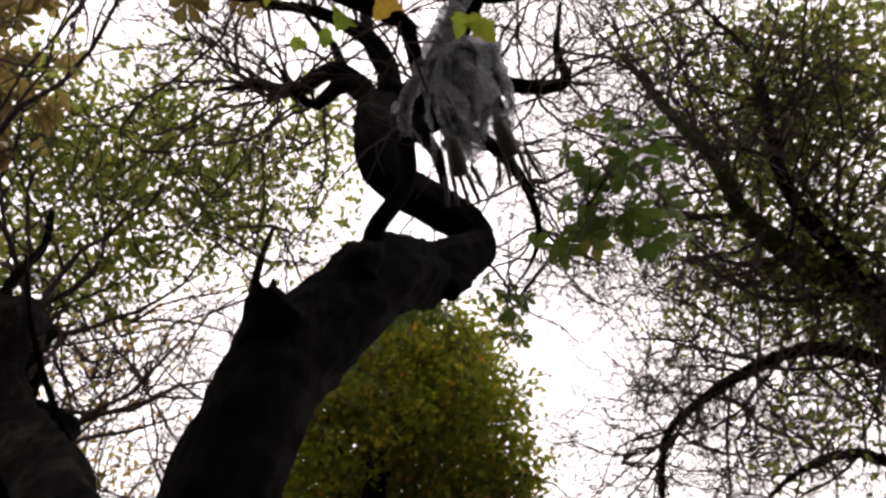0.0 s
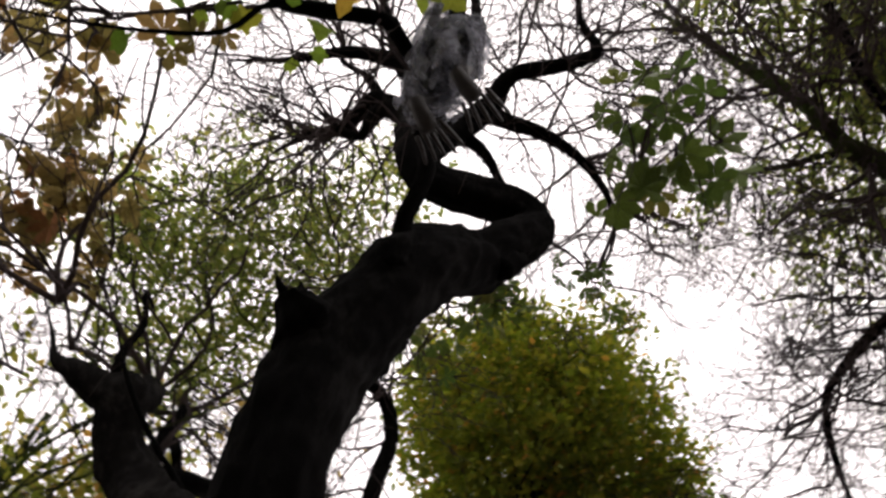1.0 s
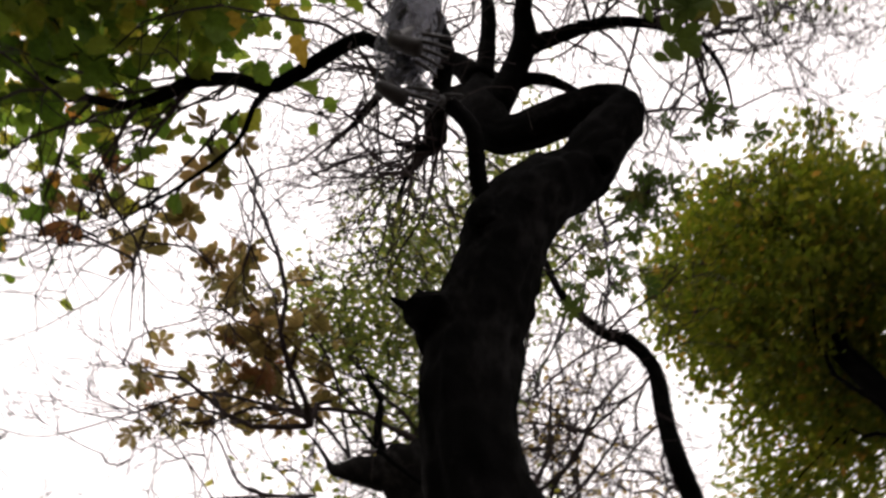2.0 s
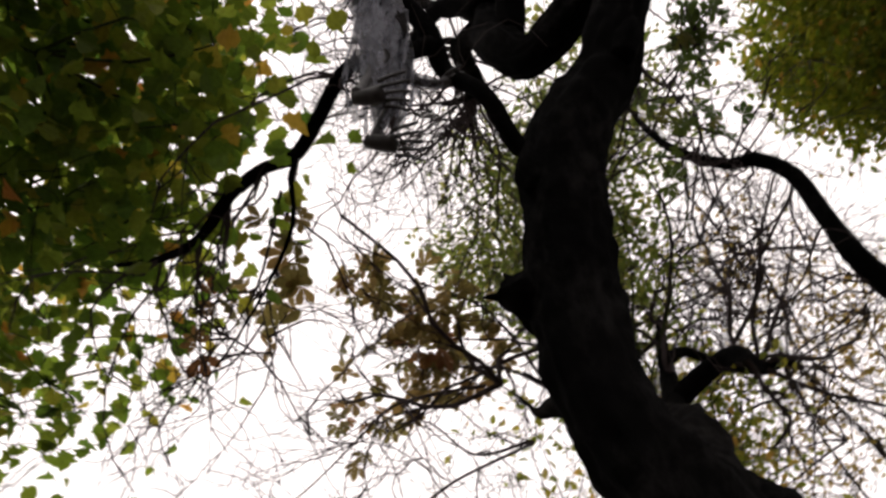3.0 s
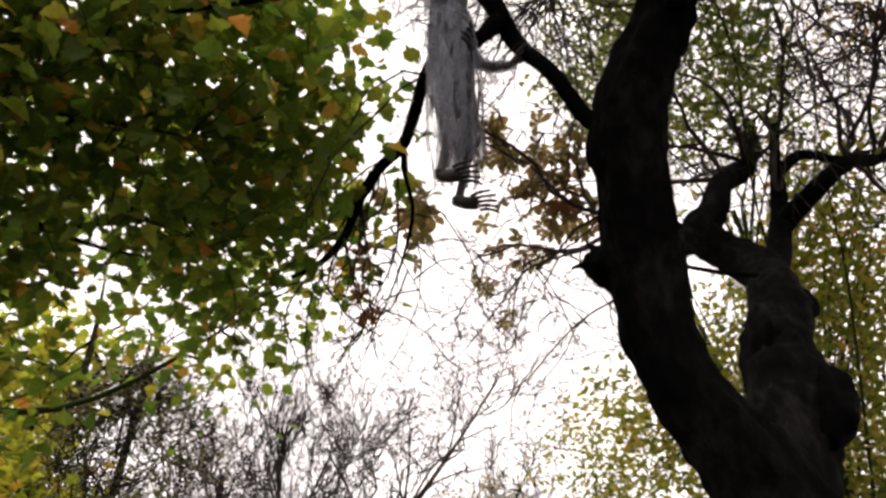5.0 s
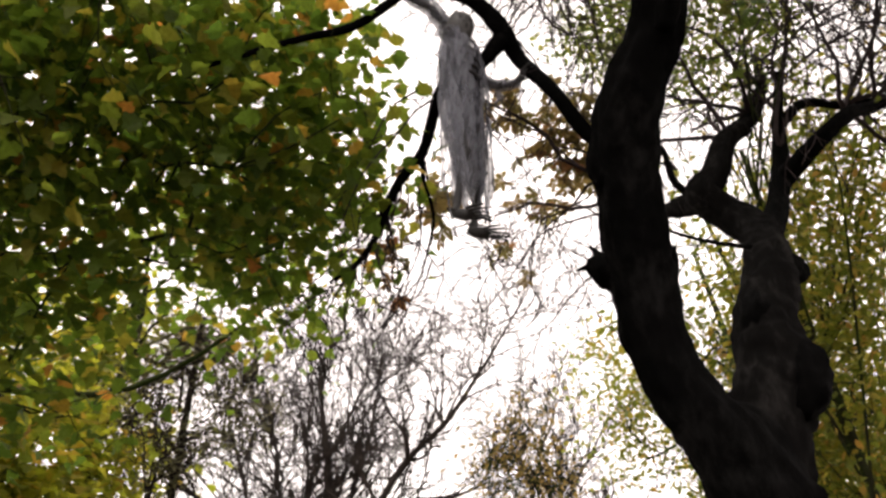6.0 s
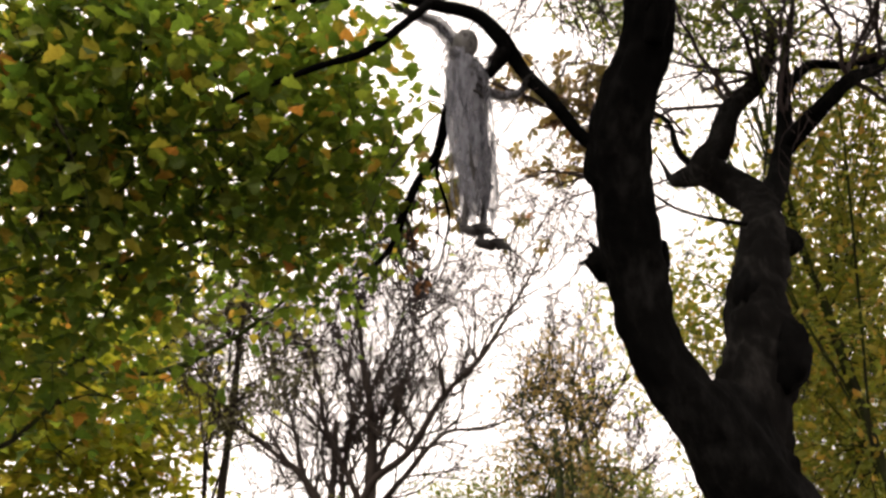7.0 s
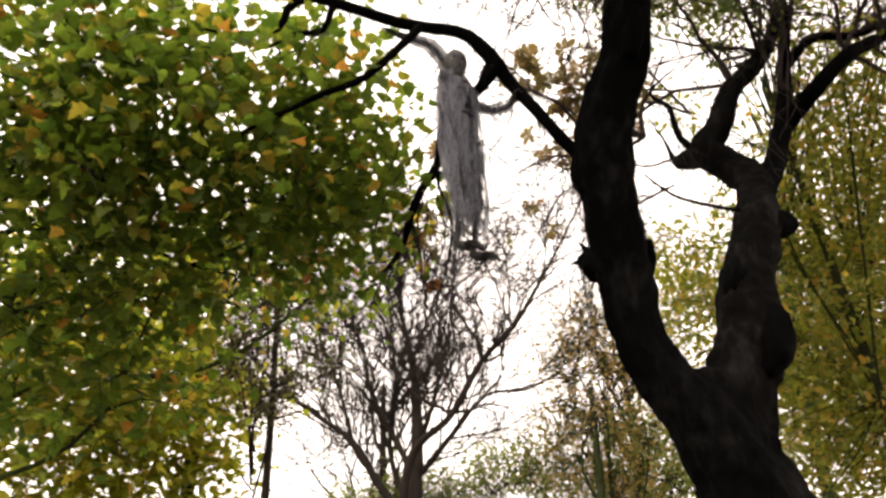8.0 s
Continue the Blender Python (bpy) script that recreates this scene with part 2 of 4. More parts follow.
# ---- ground ----
def build_ground():
    rng = np.random.default_rng(3)
    n = 90
    g = np.sign(np.linspace(-1, 1, n)) * np.abs(np.linspace(-1, 1, n)) ** 3 * 1500
    v = [(x, y, 0.05 * noise.noise(Vector((x * 0.4, y * 0.4, 0))) - 0.03) for y in g for x in g]
    f = [(j * n + i, j * n + i + 1, (j + 1) * n + i + 1, (j + 1) * n + i) for j in range(n - 1) for i in range(n - 1)]
    m, nt, out = material("leaf_litter")
    b = nt.nodes.new("ShaderNodeBsdfPrincipled")
    b.inputs["Roughness"].default_value = 0.95
    a = noise_tex(nt, 14.0, 8, 0.75)
    r = ramp(nt, [(0.3, (0.016, 0.012, 0.008)), (0.5, (0.042, 0.028, 0.016)), (0.7, (0.08, 0.052, 0.026))])
    nt.links.new(a.outputs[0], r.inputs[0])
    nt.links.new(r.outputs[0], b.inputs["Base Color"])
    bp = nt.nodes.new("ShaderNodeBump")
    bp.inputs["Distance"].default_value = 0.05
    nt.links.new(a.outputs[0], bp.inputs["Height"])
    nt.links.new(bp.outputs[0], b.inputs["Normal"])
    nt.links.new(b.outputs[0], out.inputs[0])
    tagged(link("ground", mesh_from("ground", v, f), m), "woodland ground covered with brown fallen leaves", "ground", kind="structure")


build_ground()


# ---- the forked tree ----
def build_forked_tree():
    base = (1.75, 3.2, 0.0)
    tree = thing("forked_tree", base, "old forked tree with dark rough bark and crooked limbs", "tree")
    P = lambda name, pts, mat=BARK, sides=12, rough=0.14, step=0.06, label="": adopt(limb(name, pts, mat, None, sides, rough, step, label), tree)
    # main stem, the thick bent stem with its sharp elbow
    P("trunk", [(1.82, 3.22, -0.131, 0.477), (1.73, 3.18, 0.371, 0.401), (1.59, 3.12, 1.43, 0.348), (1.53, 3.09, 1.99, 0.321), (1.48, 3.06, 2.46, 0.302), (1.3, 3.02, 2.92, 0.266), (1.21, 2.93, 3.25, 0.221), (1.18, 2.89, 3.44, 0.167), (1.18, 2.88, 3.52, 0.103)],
      BARK, 44, 0.2, 0.03, "dark furrowed trunk, coloured black like a backlit silhouette")
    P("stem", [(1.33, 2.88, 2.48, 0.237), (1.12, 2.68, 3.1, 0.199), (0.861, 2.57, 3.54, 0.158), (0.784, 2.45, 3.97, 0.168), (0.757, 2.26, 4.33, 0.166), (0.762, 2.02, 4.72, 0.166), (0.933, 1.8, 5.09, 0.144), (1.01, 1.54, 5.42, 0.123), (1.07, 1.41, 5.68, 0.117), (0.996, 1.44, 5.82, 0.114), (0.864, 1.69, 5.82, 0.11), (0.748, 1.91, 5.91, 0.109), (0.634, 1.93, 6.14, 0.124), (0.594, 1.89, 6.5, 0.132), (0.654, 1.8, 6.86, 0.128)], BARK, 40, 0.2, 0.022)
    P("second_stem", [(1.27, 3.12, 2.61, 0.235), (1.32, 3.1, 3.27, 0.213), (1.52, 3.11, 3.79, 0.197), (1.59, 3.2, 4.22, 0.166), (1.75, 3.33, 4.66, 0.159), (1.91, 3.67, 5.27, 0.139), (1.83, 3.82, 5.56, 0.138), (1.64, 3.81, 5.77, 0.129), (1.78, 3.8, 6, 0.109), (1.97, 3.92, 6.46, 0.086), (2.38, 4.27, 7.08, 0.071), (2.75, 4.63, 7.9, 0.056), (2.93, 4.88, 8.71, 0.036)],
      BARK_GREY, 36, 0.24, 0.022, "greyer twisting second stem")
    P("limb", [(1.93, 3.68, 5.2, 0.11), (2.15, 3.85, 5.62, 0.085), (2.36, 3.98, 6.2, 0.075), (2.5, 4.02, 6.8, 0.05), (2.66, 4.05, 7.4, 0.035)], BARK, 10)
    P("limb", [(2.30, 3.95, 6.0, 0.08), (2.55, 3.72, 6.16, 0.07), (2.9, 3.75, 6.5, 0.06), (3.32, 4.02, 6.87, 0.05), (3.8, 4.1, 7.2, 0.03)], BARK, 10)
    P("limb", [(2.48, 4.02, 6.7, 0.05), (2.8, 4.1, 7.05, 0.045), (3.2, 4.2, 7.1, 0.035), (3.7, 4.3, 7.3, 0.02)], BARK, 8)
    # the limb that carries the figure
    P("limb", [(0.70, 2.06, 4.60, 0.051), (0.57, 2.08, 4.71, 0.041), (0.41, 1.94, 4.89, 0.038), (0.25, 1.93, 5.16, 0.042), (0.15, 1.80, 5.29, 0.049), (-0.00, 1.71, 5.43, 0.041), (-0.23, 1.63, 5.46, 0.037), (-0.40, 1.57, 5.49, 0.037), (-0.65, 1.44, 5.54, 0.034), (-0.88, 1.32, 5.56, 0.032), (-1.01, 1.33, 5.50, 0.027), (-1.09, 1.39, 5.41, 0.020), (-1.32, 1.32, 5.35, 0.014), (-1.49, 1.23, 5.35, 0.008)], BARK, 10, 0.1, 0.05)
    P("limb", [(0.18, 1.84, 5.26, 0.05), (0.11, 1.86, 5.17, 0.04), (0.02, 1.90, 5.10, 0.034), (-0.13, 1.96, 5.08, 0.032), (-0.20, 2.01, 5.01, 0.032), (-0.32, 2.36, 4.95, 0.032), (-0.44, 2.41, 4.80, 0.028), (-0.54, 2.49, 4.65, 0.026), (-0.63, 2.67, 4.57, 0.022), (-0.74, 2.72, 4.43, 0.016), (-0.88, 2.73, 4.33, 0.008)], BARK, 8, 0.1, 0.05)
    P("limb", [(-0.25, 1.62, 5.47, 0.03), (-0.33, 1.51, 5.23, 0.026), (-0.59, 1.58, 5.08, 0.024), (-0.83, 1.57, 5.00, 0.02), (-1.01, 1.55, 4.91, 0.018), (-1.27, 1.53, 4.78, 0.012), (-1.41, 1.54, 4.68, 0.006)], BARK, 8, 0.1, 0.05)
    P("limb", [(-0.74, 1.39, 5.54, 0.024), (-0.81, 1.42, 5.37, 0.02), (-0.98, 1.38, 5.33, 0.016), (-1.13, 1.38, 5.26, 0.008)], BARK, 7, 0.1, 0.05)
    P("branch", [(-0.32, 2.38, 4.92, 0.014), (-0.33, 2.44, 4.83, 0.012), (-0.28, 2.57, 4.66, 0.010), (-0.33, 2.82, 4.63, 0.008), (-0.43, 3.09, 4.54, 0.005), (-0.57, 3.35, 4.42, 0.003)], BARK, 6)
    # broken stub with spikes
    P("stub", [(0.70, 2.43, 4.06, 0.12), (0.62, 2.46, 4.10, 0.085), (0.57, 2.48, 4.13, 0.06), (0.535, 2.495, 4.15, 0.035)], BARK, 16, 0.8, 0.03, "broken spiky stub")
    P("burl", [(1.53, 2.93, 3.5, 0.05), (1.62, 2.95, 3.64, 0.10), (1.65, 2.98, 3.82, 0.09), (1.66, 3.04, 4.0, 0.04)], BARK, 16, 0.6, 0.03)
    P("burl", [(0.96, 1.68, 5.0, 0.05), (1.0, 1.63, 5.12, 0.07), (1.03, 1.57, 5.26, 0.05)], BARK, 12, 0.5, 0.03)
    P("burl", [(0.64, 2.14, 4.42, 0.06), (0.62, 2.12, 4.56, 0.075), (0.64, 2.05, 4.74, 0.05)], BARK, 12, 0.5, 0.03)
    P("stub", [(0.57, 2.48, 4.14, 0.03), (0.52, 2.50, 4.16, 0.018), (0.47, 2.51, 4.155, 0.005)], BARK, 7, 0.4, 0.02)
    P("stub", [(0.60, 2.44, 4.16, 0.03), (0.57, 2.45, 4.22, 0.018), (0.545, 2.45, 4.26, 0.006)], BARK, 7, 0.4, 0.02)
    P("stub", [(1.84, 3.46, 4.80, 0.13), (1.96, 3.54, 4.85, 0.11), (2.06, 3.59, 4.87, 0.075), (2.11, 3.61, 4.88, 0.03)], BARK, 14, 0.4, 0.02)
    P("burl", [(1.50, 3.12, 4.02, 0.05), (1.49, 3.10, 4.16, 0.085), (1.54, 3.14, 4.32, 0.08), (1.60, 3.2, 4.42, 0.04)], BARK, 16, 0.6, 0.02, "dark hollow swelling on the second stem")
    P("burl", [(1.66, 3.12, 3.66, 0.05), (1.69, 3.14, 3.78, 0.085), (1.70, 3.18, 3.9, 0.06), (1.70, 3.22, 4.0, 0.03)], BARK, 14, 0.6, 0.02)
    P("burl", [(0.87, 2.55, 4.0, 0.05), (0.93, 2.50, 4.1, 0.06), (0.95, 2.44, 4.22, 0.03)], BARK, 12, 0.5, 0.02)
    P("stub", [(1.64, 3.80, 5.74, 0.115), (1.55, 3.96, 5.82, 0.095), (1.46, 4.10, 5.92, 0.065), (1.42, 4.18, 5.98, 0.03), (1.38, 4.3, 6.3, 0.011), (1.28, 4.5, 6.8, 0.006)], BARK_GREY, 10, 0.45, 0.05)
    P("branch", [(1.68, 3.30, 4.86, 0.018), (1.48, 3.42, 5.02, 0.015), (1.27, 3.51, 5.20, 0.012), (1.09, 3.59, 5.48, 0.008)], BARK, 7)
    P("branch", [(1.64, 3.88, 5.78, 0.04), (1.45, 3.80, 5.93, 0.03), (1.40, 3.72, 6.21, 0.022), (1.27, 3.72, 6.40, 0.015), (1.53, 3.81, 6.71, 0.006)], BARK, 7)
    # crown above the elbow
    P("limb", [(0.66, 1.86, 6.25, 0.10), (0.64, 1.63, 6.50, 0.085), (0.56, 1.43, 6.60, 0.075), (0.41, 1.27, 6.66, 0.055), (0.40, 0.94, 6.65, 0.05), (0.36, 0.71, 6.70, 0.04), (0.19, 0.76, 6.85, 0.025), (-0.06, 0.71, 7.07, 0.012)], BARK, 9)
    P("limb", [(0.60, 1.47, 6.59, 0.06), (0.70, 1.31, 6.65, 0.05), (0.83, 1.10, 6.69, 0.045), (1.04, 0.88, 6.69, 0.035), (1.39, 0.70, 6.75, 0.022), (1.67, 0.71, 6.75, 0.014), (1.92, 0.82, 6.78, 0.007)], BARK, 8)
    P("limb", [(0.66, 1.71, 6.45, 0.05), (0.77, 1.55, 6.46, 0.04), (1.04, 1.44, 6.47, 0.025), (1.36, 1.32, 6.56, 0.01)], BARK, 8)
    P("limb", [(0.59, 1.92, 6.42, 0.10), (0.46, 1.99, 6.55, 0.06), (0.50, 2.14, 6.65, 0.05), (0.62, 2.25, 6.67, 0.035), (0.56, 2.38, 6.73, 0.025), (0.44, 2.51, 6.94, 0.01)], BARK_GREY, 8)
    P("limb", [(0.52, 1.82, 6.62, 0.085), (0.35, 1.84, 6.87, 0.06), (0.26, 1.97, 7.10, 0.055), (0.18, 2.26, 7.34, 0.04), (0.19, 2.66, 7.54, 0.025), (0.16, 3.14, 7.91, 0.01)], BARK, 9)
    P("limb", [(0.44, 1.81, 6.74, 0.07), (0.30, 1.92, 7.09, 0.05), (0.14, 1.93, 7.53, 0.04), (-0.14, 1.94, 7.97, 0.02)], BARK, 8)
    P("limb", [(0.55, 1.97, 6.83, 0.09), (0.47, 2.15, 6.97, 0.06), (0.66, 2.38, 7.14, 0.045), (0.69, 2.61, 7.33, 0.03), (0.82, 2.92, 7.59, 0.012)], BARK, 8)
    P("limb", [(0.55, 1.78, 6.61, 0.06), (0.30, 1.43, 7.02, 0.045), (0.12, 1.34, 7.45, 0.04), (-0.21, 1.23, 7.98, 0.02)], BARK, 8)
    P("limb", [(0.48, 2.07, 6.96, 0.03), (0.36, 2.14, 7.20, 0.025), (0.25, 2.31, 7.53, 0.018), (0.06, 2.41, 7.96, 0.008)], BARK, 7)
    # twigs
    rng = np.random.default_rng(11)
    w = Wood()
    starts = [(0.62, 2.25, 6.67), (0.56, 2.38, 6.73), (0.41, 1.27, 6.66), (0.40, 0.94, 6.65), (0.36, 0.71, 6.70), (0.83, 1.10, 6.69), (1.04, 0.88, 6.69), (1.39, 0.70, 6.75), (0.18, 2.26, 7.34), (0.19, 2.66, 7.54), (0.66, 2.38, 7.14), (0.69, 2.61, 7.33), (0.26, 1.97, 7.10), (0.47, 2.11, 6.97), (0.14, 1.93, 7.53)]
    for s in starts:
        for k in range(7):
            d = np.array(s) - np.array((0.7, 1.8, 5.6)) + rng.normal(0, 1.0, 3)
            grow(w, rng, s, d, rng.uniform(0.8, 1.6), 0.011, 2, 0.95, 0.02, 0.0, 4, 0.65, 0.62, None, 4, 0.003)
    for s in [(0.15, 1.80, 5.29), (-0.20, 2.01, 5.01), (-0.44, 2.41, 4.80), (-0.63, 2.67, 4.57), (-0.74, 2.72, 4.43), (-0.54, 2.49, 4.65)]:
        for k in range(4):
            d = np.array((-0.4, 0.8, -0.3)) + rng.normal(0, 0.6, 3)
            grow(w, rng, s, d, rng.uniform(0.5, 1.1), 0.007, 1, 0.8, 0.04, 0.0, 4, 0.6, 0.6, None, 4, 0.0025)
    for s, d, many in (((2.4, 3.98, 6.3), (0.3, 0, 0.8), 2), ((2.66, 4.05, 7.3), (0.3, 0, 0.8), 3), ((2.9, 3.75, 6.5), (0.6, 0, 0.6), 3), ((3.32, 4.02, 6.87), (0.8, 0, 0.5), 4),
                       ((3.2, 4.2, 7.1), (0.8, 0, 0.6), 4), ((2.34, 4.18, 7.07), (-0.2, 0.2, 0.9), 4), ((2.0, 3.9, 6.5), (-0.5, 0.2, 0.7), 3), ((1.2, 4.2, 6.3), (-0.4, 0.1, 0.8), 4), ((2.72, 4.54, 7.9), (0.1, 0.2, 0.9), 5)):
        for k in range(many):
            grow(w, rng, s, np.array(d) + rng.normal(0, 0.55, 3), rng.uniform(1.0, 1.9), 0.022, 3, 0.75, 0.0, 0.0, 3, 0.45, 0.62, None, 5, 0.004)
    adopt(tagged(link("branchwork", w.mesh("branchwork"), TWIG), "fine bare dark twigs", kind="stuff"), tree)


build_forked_tree()


# ---- the hanging figure ----
def build_figure():
    bone, nt, out = material("painted_bone")
    pb = nt.nodes.new("ShaderNodeBsdfPrincipled")
    pb.inputs["Roughness"].default_value = 0.7
    nz = noise_tex(nt, 30, 5)
    rr = ramp(nt, [(0.35, (0.006, 0.0055, 0.006)), (0.7, (0.024, 0.022, 0.022))])
    nt.links.new(nz.outputs[0], rr.inputs[0])
    nt.links.new(rr.outputs[0], pb.inputs["Base Color"])
    nt.links.new(pb.outputs[0], out.inputs[0])
    gauze, nt, out = material("grey_gauze")
    df = nt.nodes.new("ShaderNodeBsdfDiffuse")
    tl = nt.nodes.new("ShaderNodeBsdfTranslucent")
    tp = nt.nodes.new("ShaderNodeBsdfTransparent")
    weave = noise_tex(nt, 90, 3, 0.6, (1, 1, 0.15))
    wr = ramp(nt, [(0.3, (0.165, 0.17, 0.195)), (0.7, (0.30, 0.31, 0.35))])
    nt.links.new(weave.outputs[0], wr.inputs[0])
    holes = noise_tex(nt, 22, 4, 0.7, (1, 1, 0.25))
    hr = ramp(nt, [(0.38, (0.62, 0.62, 0.62)), (0.62, (0.2, 0.2, 0.2))])
    nt.links.new(holes.outputs[0], hr.inputs[0])
    m1, m2 = nt.nodes.new("ShaderNodeMixShader"), nt.nodes.new("ShaderNodeMixShader")
    m1.inputs[0].default_value = 0.35
    nt.links.new(wr.outputs[0], df.inputs[0])
    nt.links.new(wr.outputs[0], tl.inputs[0])
    nt.links.new(df.outputs[0], m1.inputs[1])
    nt.links.new(tl.outputs[0], m1.inputs[2])
    nt.links.new(hr.outputs[0], m2.inputs[0])
    nt.links.new(m1.outputs[0], m2.inputs[1])
    nt.links.new(tp.outputs[0], m2.inputs[2])
    nt.links.new(m2.outputs[0], out.inputs[0])

    rng = np.random.default_rng(5)
    fwd, left, up = np.array((0.906, -0.423, 0.0)), np.array((0.423, 0.906, 0.0)), np.array((0.0, 0.0, 1.0))
    skull, feet = np.array((-0.06, 1.73, 5.20)), np.array((-0.045, 1.885, 4.0))
    axis = skull - feet
    fall = axis / np.linalg.norm(axis)
    B = lambda h, f=0.0, l=0.0: feet + axis * h + fwd * f + left * l
    w = Wood()
    tube = lambda pts, sides=7, rough=0.05: w.tube(spline([(*p, r) for p, r in pts], 0.03), sides, rough)
    tube([(B(0.93), 0.022), (B(0.80, -0.02), 0.022), (B(0.62, -0.03), 0.025), (B(0.5), 0.03)])
    for k in range(5):
        h = 0.84 - 0.045 * k
        ring = [B(h + 0.01 * math.cos(a), 0.015 + 0.075 * math.cos(a), 0.10 * math.sin(a)) for a in np.linspace(0, 2 * math.pi, 13)]
        tube([(p, 0.009) for p in ring], 5)
    tube([(B(0.52, 0.02, -0.11), 0.03), (B(0.47, -0.02, -0.05), 0.04), (B(0.47, -0.02, 0.05), 0.04), (B(0.52, 0.02, 0.11), 0.03)])
    tube([(B(0.87, 0, -0.16), 0.02), (B(0.88, 0, 0), 0.02), (B(0.87, 0, 0.16), 0.02)])
    for s in (-1, 1):
        tube([(B(0.47, 0, 0.08 * s), 0.026), (B(0.27, 0.03, 0.085 * s), 0.022), (B(0.255, 0.035, 0.085 * s), 0.032), (B(0.235, 0.03, 0.085 * s), 0.022), (B(0.03, -0.02, 0.08 * s), 0.018), (B(0.0, -0.03, 0.08 * s), 0.026)])
        tube([(B(0.0, -0.04, 0.07 * s), 0.022), (B(-0.025, 0.01, 0.075 * s), 0.028), (B(-0.035, 0.05, 0.08 * s), 0.03)], 8)
        for k in range(5):
            o = (k - 2) * 0.02
            tube([(B(-0.035, 0.045, 0.08 * s + o), 0.007), (B(-0.04, 0.085, 0.08 * s + o * 1.2), 0.007), (B(-0.06, 0.145 - 0.008 * abs(k - 1), 0.08 * s + o * 1.5), 0.005)], 5)
    # one arm stretched back and up to the limb, the other held out forward
    high = [B(0.87, 0, 0.15), np.array((-0.18, 1.75, 5.36)), np.array((-0.29, 1.68, 5.41)), np.array((-0.40, 1.63, 5.44))]
    fore = [B(0.86, 0, -0.15), np.array((0.05, 1.93, 5.01)), np.array((0.20, 1.96, 5.00)), np.array((0.25, 1.94, 5.03))]
    for arm in (high, fore):
        tube([(arm[0], 0.03), (arm[1], 0.022), (arm[2], 0.02), (arm[3], 0.024)])
        d = arm[3] - arm[2]
        d /= np.linalg.norm(d)
        for k in range(4):
            o = left * (k - 1.5) * 0.016
            tube([(arm[3] + o, 0.008), (arm[3] + d * 0.05 + o * 1.6, 0.007), (arm[3] + d * 0.09 + o * 2 - up * 0.02, 0.005)], 5)
    nb, dark = len(w.f), []
    # the skull, with sockets pressed in
    face, cheek = np.array((0.42, -0.86, -0.28)), np.array((0.90, 0.44, 0.0))
    base, rows, cols, socket = len(w.v), 22, 32, []
    for i in range(rows + 1):
        th = math.pi * i / rows
        for j in range(cols):
            ph = 2 * math.pi * j / cols
            d = np.array((math.sin(th) * math.cos(ph), math.sin(th) * math.sin(ph), math.cos(th)))
            size = np.array((0.095, 0.072, 0.105))
            if d[2] < -0.2:
                size = size * (1 - 0.3 * min(1, -d[2] - 0.2), 1 - 0.45 * min(1, -d[2] - 0.2), 1.25)
            p = d * size
            for side in (-1, 1):
                gap = np.linalg.norm(d - np.array((0.86, 0.42 * side, 0.05)))
                p = p * (1 - 0.3 * max(0, 1 - gap / 0.34))
            gap = np.linalg.norm(d - np.array((0.93, 0, -0.28)))
            p = p * (1 - 0.2 * max(0, 1 - gap / 0.2))
            w.v.append(skull + up * 0.01 + face * p[0] + cheek * p[1] + up * p[2])
            socket.append(min(np.linalg.norm(d - np.array((0.86, 0.42 * s, 0.05))) for s in (-1, 1)) < 0.27 or np.linalg.norm(d - np.array((0.93, 0, -0.3))) < 0.16 or (abs(d[1]) < 0.35 and d[0] > 0 and -0.8 < d[2] < -0.68))
    for i in range(rows):
        for j in range(cols):
            a, b = base + i * cols + j, base + i * cols + (j + 1) % cols
            w.f.append((a, b, b + cols, a + cols))
            dark.append(socket[i * cols + j])
    ns = len(w.f)
    # ragged gauze: a shoulder cape and long strips
    def strip(start, length, width, out, sway, cut):
        n = 14
        side = np.cross(up, out)
        base = len(w.v)
        for i in range(n + 1):
            t = i / n
            p = start + out * (0.05 * math.sin(t * 2.2) + sway * t) - fall * length * t + side * 0.02 * math.sin(t * 7 + cut)
            wd = width * (1 - 0.25 * t) * (1 + 0.25 * math.sin(t * 11 + cut * 3)) * (0.25 if i == n else 1)
            for k in (-1, 0, 1):
                w.v.append(p + side * wd * 0.5 * k + out * 0.012 * (1 - abs(k)) * math.sin(t * 9 + cut))
        for i in range(n):
            for k in range(2):
                a = base + i * 3 + k
                w.f.append((a, a + 1, a + 4, a + 3))
    for k in range(64):
        a = rng.uniform(0, 2 * math.pi)
        out = fwd * math.cos(a) + left * math.sin(a)
        r = rng.uniform(0.03, 0.115)
        h = rng.uniform(0.80, 0.90)
        length = rng.uniform(0.80, 1.0) if rng.random() < 0.75 else rng.uniform(0.4, 0.7)
        strip(B(h, 0.7 * r * math.cos(a), 1.15 * r * math.sin(a)), length, rng.uniform(0.025, 0.085), out, rng.uniform(-0.07, -0.01), rng.uniform(0, 6))
    for arm, many in ((high, 7), (fore, 4)):
        for k in range(many):
            t = rng.uniform(0.0, 0.8) * 3
            i = min(2, int(t))
            p = arm[i] + (arm[i + 1] - arm[i]) * (t - i)
            o = fwd * rng.uniform(-1, 1) + left * rng.uniform(-1, 1)
            o /= np.linalg.norm(o)
            strip(p, rng.uniform(0.1, 0.4) if arm is high else rng.uniform(0.05, 0.12), rng.uniform(0.02, 0.05), o, rng.uniform(0, 0.02), rng.uniform(0, 6))
    for arm, r in ((high, 0.05), (fore, 0.034)):
        w.tube(spline([(*arm[0], r * 1.3), (*arm[1], r), (*arm[2], r * 0.8), (*(arm[2] * 0.4 + arm[3] * 0.6), r * 0.55)], 0.03), 9, 0.35)
